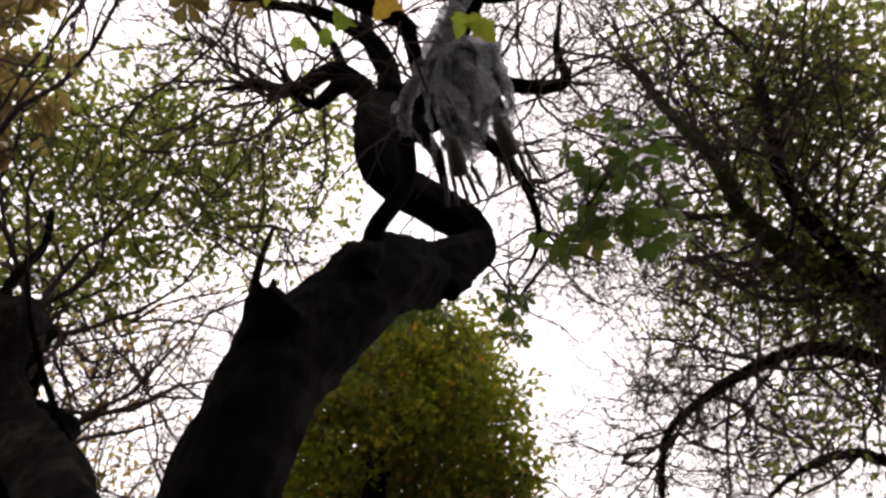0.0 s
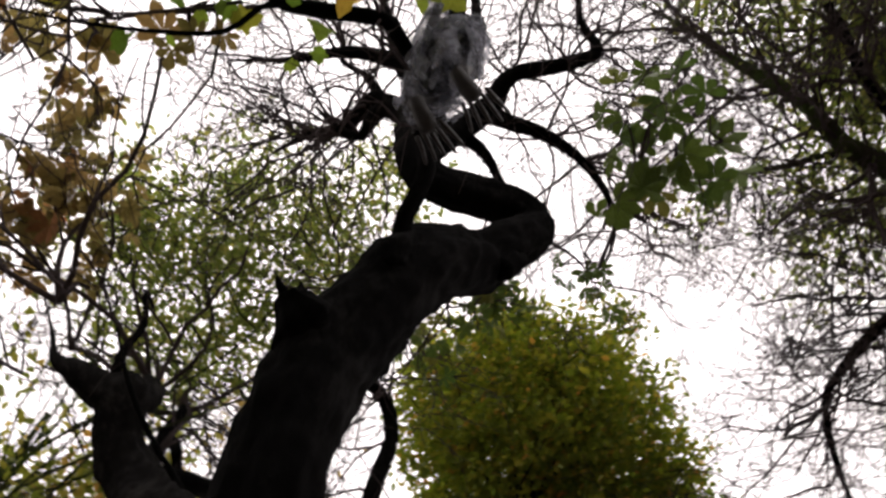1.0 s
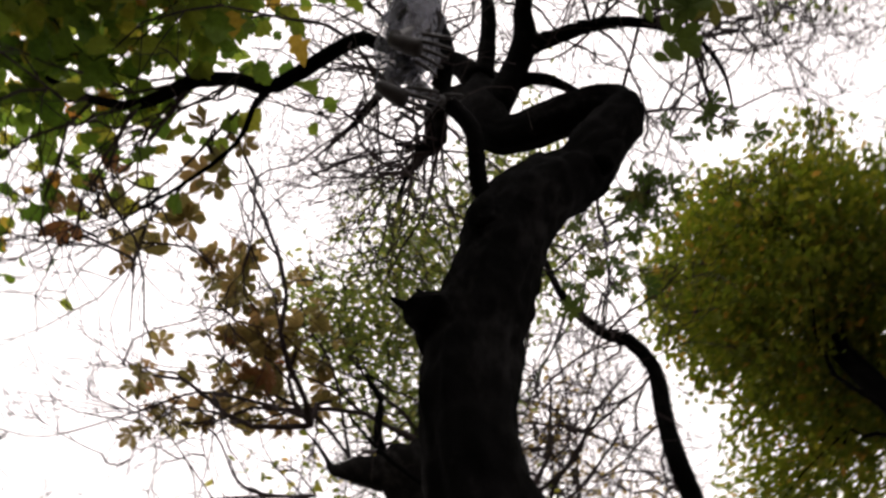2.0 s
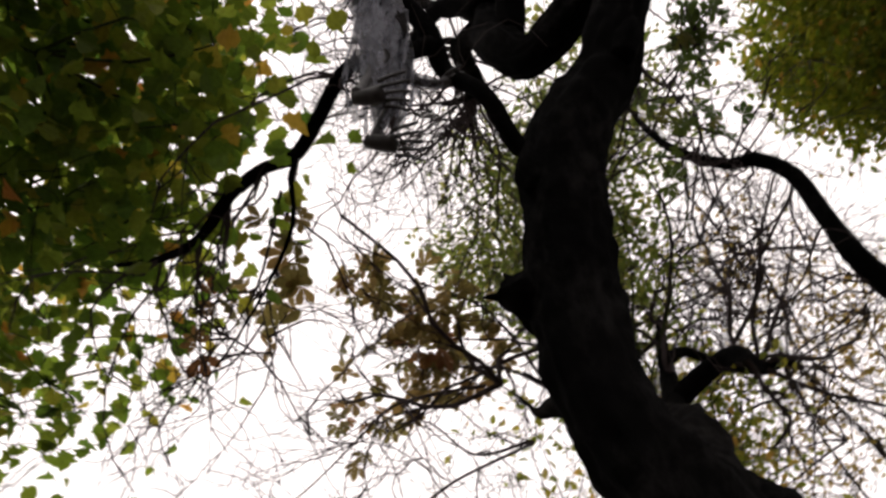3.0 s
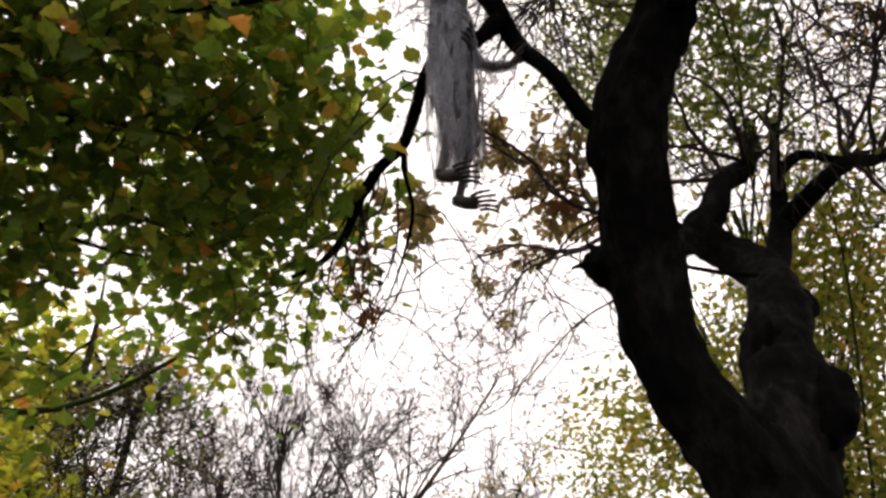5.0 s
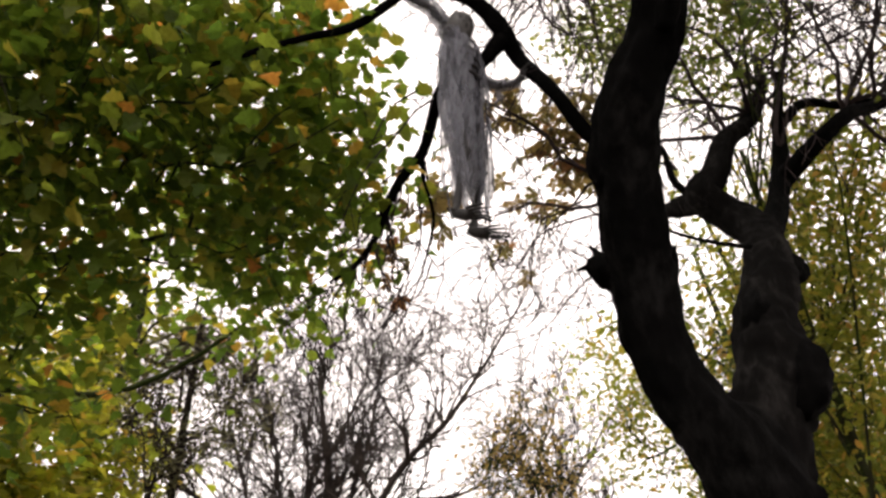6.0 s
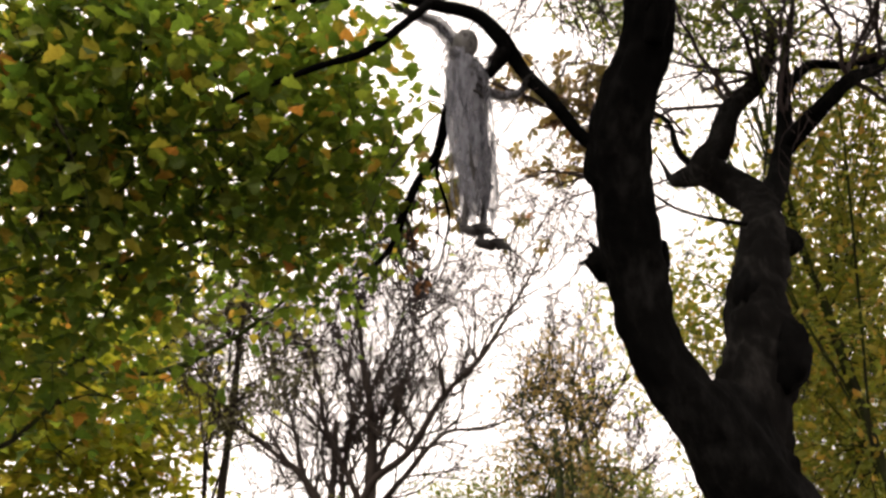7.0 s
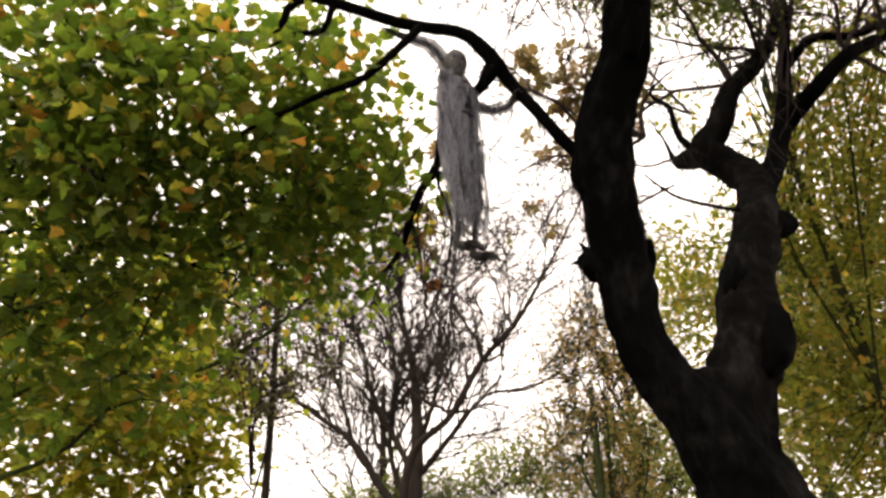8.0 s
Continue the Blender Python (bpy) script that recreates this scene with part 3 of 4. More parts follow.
    base, rows, cols = len(w.v), 12, 26
    for i in range(rows + 1):
        t = i / rows
        for j in range(cols):
            a = 2 * math.pi * j / cols
            r = 0.03 + 0.09 * min(1, t * 4) + 0.02 * t + 0.018 * math.sin(a * 7 + 3 * t) * t
            w.v.append(B(0.91 - 0.22 * t - 0.05 * t * (math.sin(a * 5) + math.sin(a * 11 + 1)), 0.75 * r * math.cos(a), 1.2 * r * math.sin(a)))
    for i in range(rows):
        for j in range(cols):
            a, b = base + i * cols + j, base + i * cols + (j + 1) % cols
            w.f.append((a, b, b + cols, a + cols))
    me = w.mesh("hanging_figure")
    pale, nt, out = material("pale_bone")
    pp = nt.nodes.new("ShaderNodeBsdfPrincipled")
    pp.inputs["Roughness"].default_value = 0.75
    pz = noise_tex(nt, 40, 4)
    pr = ramp(nt, [(0.35, (0.045, 0.044, 0.043)), (0.7, (0.11, 0.107, 0.104))])
    nt.links.new(pz.outputs[0], pr.inputs[0])
    nt.links.new(pr.outputs[0], pp.inputs["Base Color"])
    nt.links.new(pp.outputs[0], out.inputs[0])
    me.materials.append(bone)
    me.materials.append(gauze)
    me.materials.append(pale)
    me.polygons.foreach_set("material_index", [1 if i >= ns else 0 if i < nb or dark[i - nb] else 2 for i in range(len(me.polygons))])
    tagged(new("hanging_figure", me), "grey gauze-draped toy skeleton decoration hung from a limb", "decoration")


build_figure()


# ---- leafy trees ----
def leafy_tree(name, base, top, radius, blobs, leaf_mat, bark_mat, label, seed, clumps, per, size, kind="oval", scatter=0.22, flat=0.6,
               fork=0.45, twigs=0.5, category="tree", group="", single=None, hollow=0.0, limbs=0):
    """A trunk that forks towards its clumps of foliage."""
    rng = np.random.default_rng(seed)
    tree = thing(name, base, label, category, group)
    base, top = np.array(base, float), np.array(top, float)
    mid = base + (top - base) * 0.5 + np.array((rng.normal(0, 0.12), rng.normal(0, 0.12), 0))
    adopt(limb("trunk", [(*base - (0, 0, 0.1), radius * 1.35), (*(base + (top - base) * 0.08), radius), (*mid, radius * 0.75), (*top, radius * 0.45)], bark_mat, None, 10, 0.12, 0.3), tree)
    places = inside(rng, blobs, clumps, hollow)
    w = Wood()
    hubs = places[rng.choice(len(places), limbs or max(5, int(len(places) ** 0.5 * 0.7)), replace=False)]
    knots = []
    for c in hubs:
        t = rng.uniform(fork, 1.0)
        s = base + (top - base) * t
        reach = np.linalg.norm(c - s)
        m1 = s + (c - s) * 0.35 + rng.normal(0, 0.07, 3) * reach + np.array((0, 0, 0.05 * reach))
        m2 = s + (c - s) * 0.7 + rng.normal(0, 0.07, 3) * reach
        r0 = min(radius * 0.25, 0.010 + 0.006 * reach)
        line = spline([(*s, r0), (*m1, r0 * 0.75), (*m2, r0 * 0.5), (*c, 0.006)], 0.25)
        w.tube(line, 6, 0.1)
        knots.append(line[len(line) // 3:])
    knots = np.vstack(knots)
    for c in places[: int(clumps * twigs)]:
        near = knots[np.argmin(np.linalg.norm(knots[:, :3] - c, axis=1))]
        m = (near[:3] + c) / 2 + rng.normal(0, 0.06, 3)
        w.tube(spline([(*near[:3], min(0.012, near[3])), (*m, 0.007), (*c, 0.004)], 0.2), 4)
        grow(w, rng, c, c - m + rng.normal(0, 0.4, 3), rng.uniform(0.3, 0.7), 0.005, 1, 0.8, 0.02, 0.0, 3, 0.4, 0.6, None, 4, 0.003)
    adopt(tagged(link("branchwork", w.mesh("branchwork"), bark_mat), kind="stuff"), tree)
    crown = link("crown", leaves_mesh("crown", rng, places, size, kind, flat, per, scatter), leaf_mat)
    adopt(tagged(crown, kind="stuff"), tree)
    if single:
        shapes = [leaves_mesh("leaf", rng, [(0, 0, 0)], size, kind, 0.95, 1, 0.0) for _ in range(4)]
        for me in shapes:
            me.materials.append(single)
        near = [p for p in inside(rng, blobs, 3000) if -2.4 < p[0] < -0.85 and 1.0 < p[1] < 3.8][:300]
        for p in near:
            leaf = new("leaf", shapes[rng.integers(0, 4)])
            leaf.parent = tree
            leaf.matrix_parent_inverse = Matrix.Translation(tree.location).inverted()
            leaf.matrix_basis = Matrix.Translation(p) @ Euler((rng.normal(0, 0.5), rng.normal(0, 0.5), rng.uniform(0, 6.28))).to_matrix().to_4x4()
    return tree


DOME_BLOBS = [(4.44, 1.38, 9.29, 1.23, 1.23, 1.23), (4.14, 1.34, 9.91, 0.7, 0.7, 0.7), (4.03, 0.13, 9.76, 0.46, 0.46, 0.46), (4.77, 0.27, 9.64, 0.77, 0.77, 0.77), (5.51, 0.93, 9.41, 1.56, 1.56, 1.56), (4.69, 1.68, 9.47, 0.97, 0.97, 0.97), (6.67, 1.96, 8.57, 1.58, 1.58, 1.58), (5.74, 0.06, 9.33, 0.84, 0.84, 0.84), (6.59, 0.47, 8.54, 1.5, 1.5, 1.5)]
leafy_tree("round_tree", (DOME_BLOBS[0][0] + 1.1, DOME_BLOBS[0][1], 0), (DOME_BLOBS[0][0] + 0.5, DOME_BLOBS[0][1], DOME_BLOBS[0][2] - 0.6), 0.22, DOME_BLOBS, DOME, BARK,
           "dense round-crowned tree with olive green autumn leaves", 21, 2300, 26, 0.09, "oval", 0.12, 0.7, 0.45, 0.03, hollow=0.2, limbs=7)
MAPLE_BLOBS = [(-2.53, 1.14, 5.19, 0.9, 0.6, 0.8), (-1.94, 1.37, 5.13, 0.8, 0.55, 0.8), (-1.40, 1.67, 5.04, 0.7, 0.5, 0.75), (-1.10, 2.19, 4.93, 0.5, 0.45, 0.65), (-0.97, 2.03, 5.65, 0.4, 0.4, 0.55), (-2.78, 1.84, 4.53, 0.9, 0.6, 0.9), (-2.11, 2.19, 4.62, 0.75, 0.55, 0.7), (-1.52, 2.45, 4.72, 0.5, 0.45, 0.45), (-1.04, 2.47, 4.62, 0.3, 0.35, 0.32), (-0.84, 2.32, 5.22, 0.2, 0.25, 0.28), (-2.95, 2.40, 3.84, 0.7, 0.5, 0.6), (-2.54, 2.93, 4.19, 0.5, 0.5, 0.5), (-1.13, 2.24, 5.58, 0.4, 0.4, 0.4), (-1.44, 2.98, 5.17, 0.6, 0.6, 0.5), (-1.84, 3.58, 4.85, 0.52, 0.45, 0.42), (-1.20, 3.46, 5.20, 0.35, 0.35, 0.3), (-1.52, 3.94, 5.12, 0.28, 0.28, 0.22), (-1.96, 4.27, 5.05, 0.42, 0.36, 0.28), (-1.91, 3.33, 5.25, 0.5, 0.5, 0.4), (-1.61, 3.52, 5.26, 0.45, 0.45, 0.35), (-1.15, 3.04, 5.46, 0.35, 0.35, 0.3), (-1.22, 4.15, 5.45, 0.25, 0.25, 0.2)]
leafy_tree("maple_tree", (-5.8, 1.6, 0), (-3.5, 2.4, 6.0), 0.18, MAPLE_BLOBS, MAPLE, BARK_MOSS,
           "leafy maple with green leaves turning yellow and red", 22, 570, 14, 0.104, "lobed", 0.24, 0.68, 0.35, 0.3, single=CANOPY_LEAF)
MAPLE_TREE = bpy.data.objects["maple_tree"]
for line in ([(-3.1, 2.35, 4.9, 0.05), (-2.75, 2.1, 5.2, 0.035), (-2.25, 1.8, 5.35, 0.024), (-1.97, 1.62, 5.36, 0.018), (-1.91, 1.57, 5.45, 0.014), (-1.8, 1.45, 5.6, 0.006)],
             [(-2.25, 1.8, 5.35, 0.018), (-2.1, 1.75, 5.15, 0.013), (-1.9, 1.62, 5.2, 0.006)],
             [(-2.75, 2.1, 5.2, 0.02), (-2.6, 1.7, 4.85, 0.014), (-2.3, 1.5, 4.6, 0.006)],
             [(-2.9, 2.2, 5.05, 0.022), (-2.5, 2.4, 4.7, 0.016), (-2.0, 2.6, 4.5, 0.011), (-1.6, 2.7, 4.45, 0.005)]):
    adopt(limb("branch", line, BARK, None, 7, 0.12, 0.06), MAPLE_TREE)
ROWAN_BLOBS = [(1.48, 3.86, 8.33, 0.7, 0.7, 0.9), (1.05, 3.41, 8.65, 0.5, 0.5, 0.6), (1.07, 4.22, 8.33, 0.5, 0.5, 0.6), (2.08, 4.02, 8.07, 0.8, 0.8, 0.8), (1.44, 3.13, 8.91, 0.5, 0.5, 0.6), (2.01, 2.95, 8.98, 0.5, 0.5, 0.5), (2.25, 4.16, 8.36, 0.9, 0.9, 0.9), (1.56, 4.41, 8.57, 0.6, 0.6, 0.6), (1.97, 3.25, 8.66, 0.8, 0.8, 0.8), (1.52, 2.45, 8.87, 0.5, 0.5, 0.5), (1.88, 2.15, 8.19, 0.35, 0.35, 0.35), (1.89, 2.72, 8.53, 0.5, 0.5, 0.5), (2.19, 2.33, 7.85, 0.3, 0.3, 0.3), (1.83, 2.14, 8.88, 0.45, 0.45, 0.45), (2.25, 2.52, 8.54, 0.45, 0.45, 0.45), (1.49, 1.94, 9.22, 0.45, 0.45, 0.45), (2.48, 3.04, 9.0, 0.5, 0.5, 0.5), (2.3, 2.13, 8.21, 0.35, 0.35, 0.35)]
leafy_tree("rowan_tree", (3.4, 6.6, 0), (2.6, 5.2, 7.6), 0.055, ROWAN_BLOBS, ROWAN, BARK_MOSS,
           "slender rowan tree with small feathery green leaves", 23, 370, 24, 0.072, "oval", 0.13, 0.5, 0.5, 0.22)
YELLOW_A = [(2.96, 5.45, 6.30, 0.9, 0.9, 1.0), (3.14, 5.99, 5.16, 0.9, 0.9, 0.9), (2.79, 6.84, 4.63, 0.8, 0.9, 0.9), (1.74, 6.06, 5.70, 0.5, 0.6, 0.6), (2.99, 6.49, 3.81, 0.8, 0.8, 0.8), (1.77, 5.18, 7.11, 0.3, 0.3, 0.3), (3.25, 4.73, 7.16, 0.6, 0.6, 0.5), (2.92, 4.84, 7.96, 0.4, 0.4, 0.35), (3.54, 5.46, 6.91, 0.6, 0.6, 0.6), (3.18, 5.89, 7.40, 0.5, 0.5, 0.5)]
leafy_tree("young_tree", (6.0, 9.0, 0), (4.6, 6.6, 6.6), 0.10, YELLOW_A, YELLOW, BARK_MOSS,
           "thin young tree with yellowing green leaves", 24, 740, 17, 0.09, "oval", 0.22, 0.5, 0.6, 0.25, group="yellowing trees", limbs=6)
for base, line in (((3.3, 9.9, 0), [(3.3, 9.9, -0.1, 0.13), (3.35, 9.8, 2.5, 0.1), (3.2, 9.6, 5.0, 0.085), (3.35, 9.4, 7.0, 0.065), (3.1, 9.3, 9.5, 0.03)]),
                   ((5.0, 10.4, 0), [(5.0, 10.4, -0.1, 0.15), (4.8, 10.3, 3.0, 0.12), (4.2, 10.0, 6.0, 0.095), (4.0, 9.9, 8.0, 0.07), (3.5, 9.6, 10.5, 0.03)]),
                   ((4.4, 8.6, 0), [(4.4, 8.6, -0.1, 0.1), (4.3, 8.5, 3.0, 0.075), (3.7, 8.3, 5.5, 0.06), (3.6, 8.2, 7.5, 0.045), (3.9, 8.0, 9.5, 0.02)])):
    stem = thing("slender_tree", base, "slender woodland tree with a mossy stem and sparse twigs", "tree", "slender trees")
    adopt(limb("trunk", line, BARK_MOSS, None, 9, 0.12, 0.2), stem)
    stem_wood, stem_rng = Wood(), np.random.default_rng(int(base[0] * 10))
    for p in spline(line[2:], 0.35):
        grow(stem_wood, stem_rng, p[:3], stem_rng.normal(0, 0.7, 3) + (0, 0, 0.5), stem_rng.uniform(0.9, 1.9), min(0.03, p[3] * 0.45), 3, 0.7, 0.0, 0.1, 3, 0.4, 0.62, None, 5, 0.006)
    adopt(tagged(link("branchwork", stem_wood.mesh("branchwork"), BARK_MOSS), kind="stuff"), stem)
YELLOW_B = [(1.95, 10.43, 8.14, 0.9, 0.9, 0.9), (2.36, 10.81, 7.24, 0.8, 0.8, 0.8), (3.40, 11.28, 5.42, 1.4, 1.2, 1.2), (4.49, 10.72, 6.29, 1.5, 1.2, 1.6), (4.47, 9.91, 8.11, 1.2, 1.2, 1.4), (1.63, 10.92, 7.17, 0.6, 0.6, 0.8), (3.33, 10.78, 6.92, 0.8, 0.8, 1.0), (3.9, 10.3, 6.2, 1.0, 0.9, 0.9), (4.5, 9.9, 7.1, 0.9, 0.9, 0.9), (3.57, 9.6, 7.3, 0.7, 0.7, 0.7), (5.6, 10.4, 6.0, 1.2, 1.0, 1.3)]
leafy_tree("young_tree", (6.5, 13.5, 0), (5.6, 11.4, 8.0), 0.13, YELLOW_B, YELLOW, BARK_FAR,
           "tall woodland tree with thin yellow-green foliage", 25, 1100, 18, 0.10, "oval", 0.22, 0.5, 0.55, 0.3, group="yellowing trees", limbs=7)
RUST_BLOBS = [(0.41, 12.5, 8.35, 0.6, 0.6, 0.6), (-0.15, 12.7, 7.68, 0.6, 0.6, 0.5), (0.77, 12.6, 7.43, 0.5, 0.6, 0.5), (-0.46, 12.9, 6.77, 0.6, 0.7, 0.5), (0.46, 12.6, 6.48, 0.7, 0.6, 0.5), (1.01, 12.8, 6.18, 0.5, 0.6, 0.5), (-0.25, 13.0, 5.82, 0.7, 0.7, 0.5), (0.62, 12.9, 5.43, 0.6, 0.7, 0.5)]
leafy_tree("rust_tree", (0.75, 12.7, 0), (0.27, 12.5, 7.0), 0.12, RUST_BLOBS, RUST, BARK_MOSS,
           "slim tree with sparse rust-coloured leaves", 26, 520, 7, 0.085, "oval", 0.28, 0.5, 0.55, 0.9, limbs=14)
OLIVE_BLOBS = [(-0.67, 17.0, 6.29, 1.2, 1, 0.7), (-2.01, 17.5, 6.77, 1.2, 1, 0.6), (-3.5, 18.0, 6.6, 1.1, 1, 0.6), (-4.35, 18.0, 6.79, 1.1, 1, 0.7), (0.71, 17.0, 6.2, 1, 1, 0.9), (1.61, 16.5, 6.5, 1, 1, 1.1), (-1.31, 18.0, 7.82, 0.8, 0.8, 0.5), (-5.97, 18.5, 6.74, 1, 1, 0.5), (1.17, 18.0, 7.89, 0.8, 0.8, 0.8), (-0.09, 19.0, 8.17, 0.7, 0.8, 0.6), (-1.23, 18.0, 7.12, 0.9, 0.9, 0.5), (-2.77, 19.0, 7.94, 0.7, 0.8, 0.4)]
leafy_tree("undergrowth_tree", (0.2, 18.2, 0), (-0.6, 17.6, 5.6), 0.12, OLIVE_BLOBS, ROWAN, BARK_FAR,
           "low woodland tree with dull olive leaves", 29, 1000, 14, 0.11, "oval", 0.27, 0.5, 0.4, 0.6, limbs=14)
PINE_TOP = (-2.82, 5.5, 6.09)
PINE_BLOBS = [(-2.95, 5.6, 5.8, 0.34, 0.36, 0.36), (-2.58, 5.6, 5.41, 0.28, 0.3, 0.22), (-3.22, 5.6, 5.36, 0.26, 0.3, 0.25), (-2.36, 5.6, 5.59, 0.2, 0.25, 0.16), (-2.72, 5.6, 4.85, 0.3, 0.35, 0.13), (-2.36, 5.6, 5.0, 0.25, 0.3, 0.12), (-3.34, 5.6, 5.78, 0.2, 0.25, 0.2), (-3.38, 5.6, 5.04, 0.2, 0.25, 0.1), (-2.18, 5.6, 5.24, 0.18, 0.2, 0.12), (-2.88, 5.6, 4.5, 0.25, 0.3, 0.1)]
leafy_tree("dark_conifer", (-3.38, 6.10, 0), PINE_TOP, 0.06, PINE_BLOBS, PINE, BARK_FAR,
           "thin scruffy evergreen with grey-green clumped needles", 27, 200, 28, 0.075, "needle", 0.13, 0.2, 0.5, 0.8)


def build_leaning_tree():
    base = (-5.6, 8.4, 0)
    tree = thing("leaning_tree", base, "slim leaning tree with a dark mossy trunk", "tree")
    pts = [(-5.6, 8.4, -0.1, 0.14), (-5.4, 8.5, 1.5, 0.12), (-4.81, 7.65, 4.28, 0.09), (-4.68, 7.50, 4.93, 0.085), (-4.52, 7.19, 5.84, 0.075), (-4.28, 6.96, 6.69, 0.055), (-4.18, 6.71, 7.35, 0.035), (-4.15, 6.42, 7.92, 0.015)]
    adopt(limb("trunk", pts, BARK_MOSS, None, 10, 0.12, 0.15), tree)
    rng = np.random.default_rng(61)
    w = Wood()
    for p in pts[3:]:
        for k in range(3):
            grow(w, rng, p[:3], rng.normal(0, 0.7, 3) + (0.3, 0, 0.3), rng.uniform(0.7, 1.5), min(0.025, p[3] * 0.5), 2, 0.8, 0.0, 0.0, 4, 0.45, 0.6, None, 5, 0.005)
    adopt(tagged(link("branchwork", w.mesh("branchwork"), BARK), kind="stuff"), tree)


build_leaning_tree()
WOOD_BLOBS = [(-5.43, 4.98, 5.68, 1.1, 0.9, 1.0), (-4.83, 5.74, 5.12, 1.0, 0.8, 0.9), (-4.66, 6.75, 5.93, 0.7, 0.7, 0.7), (-5.48, 5.55, 4.34, 1.2, 0.9, 1.0), (-4.86, 6.62, 4.40, 1.0, 0.8, 0.8), (-4.79, 7.27, 7.20, 0.7, 0.7, 0.9), (-4.19, 6.98, 4.51, 0.45, 0.4, 0.5), (-4.14, 7.25, 5.45, 0.5, 0.5, 0.5), (-4.41, 6.69, 4.99, 0.6, 0.5, 0.6)]
leafy_tree("bright_maple", (-6.8, 7.6, 0), (-6.3, 7.5, 5.2), 0.07, WOOD_BLOBS, BRIGHT, BARK_MOSS,
           "tall tree with bright yellow-green leaves", 28, 720, 12, 0.125, "lobed", 0.26, 0.85, 0.6, 0.2, limbs=6)


# ---- bare trees ----
def bare_tree(name, base, seed, height, radius, label, limbs, depth=4, length=3.0, mat=BARK_FAR, kids=4, thin=0.010, group=""):
    rng = np.random.default_rng(seed)
    tree = thing(name, base, label, "tree", group)
    b = np.array(base, float)
    top = b + (rng.normal(0, 0.1), rng.normal(0, 0.1), height)
    adopt(limb("trunk", [(*b - (0, 0, 0.1), radius * 1.4), (*(b + (0, 0, 0.6)), radius), (*((b + top) / 2 + (0.08, 0, 0)), radius * 0.7), (*top, radius * 0.35)], mat, None, 9, 0.1, 0.3), tree)
    w = Wood()
    for k in range(limbs):
        t = 0.34 + 0.62 * k / limbs
        a = k * 2.4 + rng.uniform(-0.4, 0.4)
        s = b + (top - b) * t
        d = np.array((math.cos(a) * 0.75, math.sin(a) * 0.75, 0.95))
        grow(w, rng, s, d, length * (1.15 - 0.45 * t) * rng.uniform(0.85, 1.15), radius * 0.3, depth - 1, 0.7, -0.02, 0.14, kids, 0.35, 0.6, None, 6, thin)
    adopt(tagged(link("branchwork", w.mesh("branchwork"), mat), kind="stuff"), tree)
    return tree


def build_fan_tree():
    """The bare tree whose upright limbs fan out from low forks."""
    base = (-3.83, 15.3, 0)
    tree = thing("bare_tree", base, "leafless tree with a fan of fine dark branches", "tree", "bare trees")
    trunk = [(-3.83, 15.3, -0.1, 0.26), (-3.83, 15.3, 0.8, 0.2), (-3.78, 15.3, 3.2, 0.18), (-3.73, 15.25, 6.0, 0.16), (-3.69, 15.25, 6.95, 0.14), (-3.7, 15.25, 7.99, 0.115), (-3.82, 15.25, 9.1, 0.08), (-4.05, 15.25, 10.29, 0.05), (-4.23, 15.25, 11.4, 0.02)]
    adopt(limb("trunk", trunk, BARK_FAR, None, 10, 0.12, 0.2), tree)
    limbs = [[(-4.12, 15.3, 5.72, 0.1), (-4.6, 15.2, 6.39, 0.09), (-5.09, 15.0, 7.19, 0.075), (-5.95, 14.9, 7.88, 0.055), (-6.92, 14.8, 8.55, 0.035), (-7.66, 14.8, 8.9, 0.015)],
             [(-3.73, 15.3, 6.35, 0.08), (-4.36, 15.4, 7.57, 0.065), (-4.89, 15.5, 8.6, 0.05), (-5.13, 15.5, 9.78, 0.035), (-5.79, 15.6, 10.67, 0.015)],
             [(-5.09, 15.0, 7.19, 0.05), (-5.44, 14.9, 8.44, 0.04), (-5.84, 14.9, 9.46, 0.028), (-6.1, 14.9, 10.23, 0.012)],
             [(-3.7, 15.3, 6.97, 0.065), (-3.32, 15.5, 8.31, 0.05), (-3.05, 15.6, 9.59, 0.033), (-2.9, 15.7, 10.98, 0.012)],
             [(-3.73, 15.3, 6.35, 0.08), (-2.87, 15.1, 7.22, 0.06), (-2.06, 15.0, 8.01, 0.04), (-1.18, 15.0, 8.05, 0.025), (-0.42, 15.0, 8.37, 0.012)],
             [(-3.78, 15.2, 9.07, 0.05), (-3.37, 15.2, 10.18, 0.033), (-2.95, 15.3, 11.57, 0.012)],
             [(-3.99, 15.3, 5.89, 0.065), (-4.41, 15.6, 7.24, 0.055), (-4.32, 15.7, 8.62, 0.042), (-4.51, 15.8, 9.99, 0.028), (-4.97, 15.8, 10.98, 0.012)]]
    rng = np.random.default_rng(31)
    w = Wood()
    for pts in limbs:
        adopt(limb("limb", pts, BARK_FAR, None, 7, 0.1, 0.15), tree)
    for pts in limbs + [trunk[4:]]:
        line = spline(pts, 0.22)
        for i in range(2, len(line)):
            way = line[i, :3] - line[i - 1, :3]
            way = way / np.linalg.norm(way) + rng.normal(0, 0.5, 3) + np.array((0, 0, 0.35))
            grow(w, rng, line[i, :3], way, rng.uniform(1.1, 2.3), min(0.028, line[i, 3] * 0.6), 3, 0.62, -0.02, 0.13, 4, 0.28, 0.6, None, 5, 0.0078)
    adopt(tagged(link("branchwork", w.mesh("branchwork"), BARK_FAR), kind="stuff"), tree)


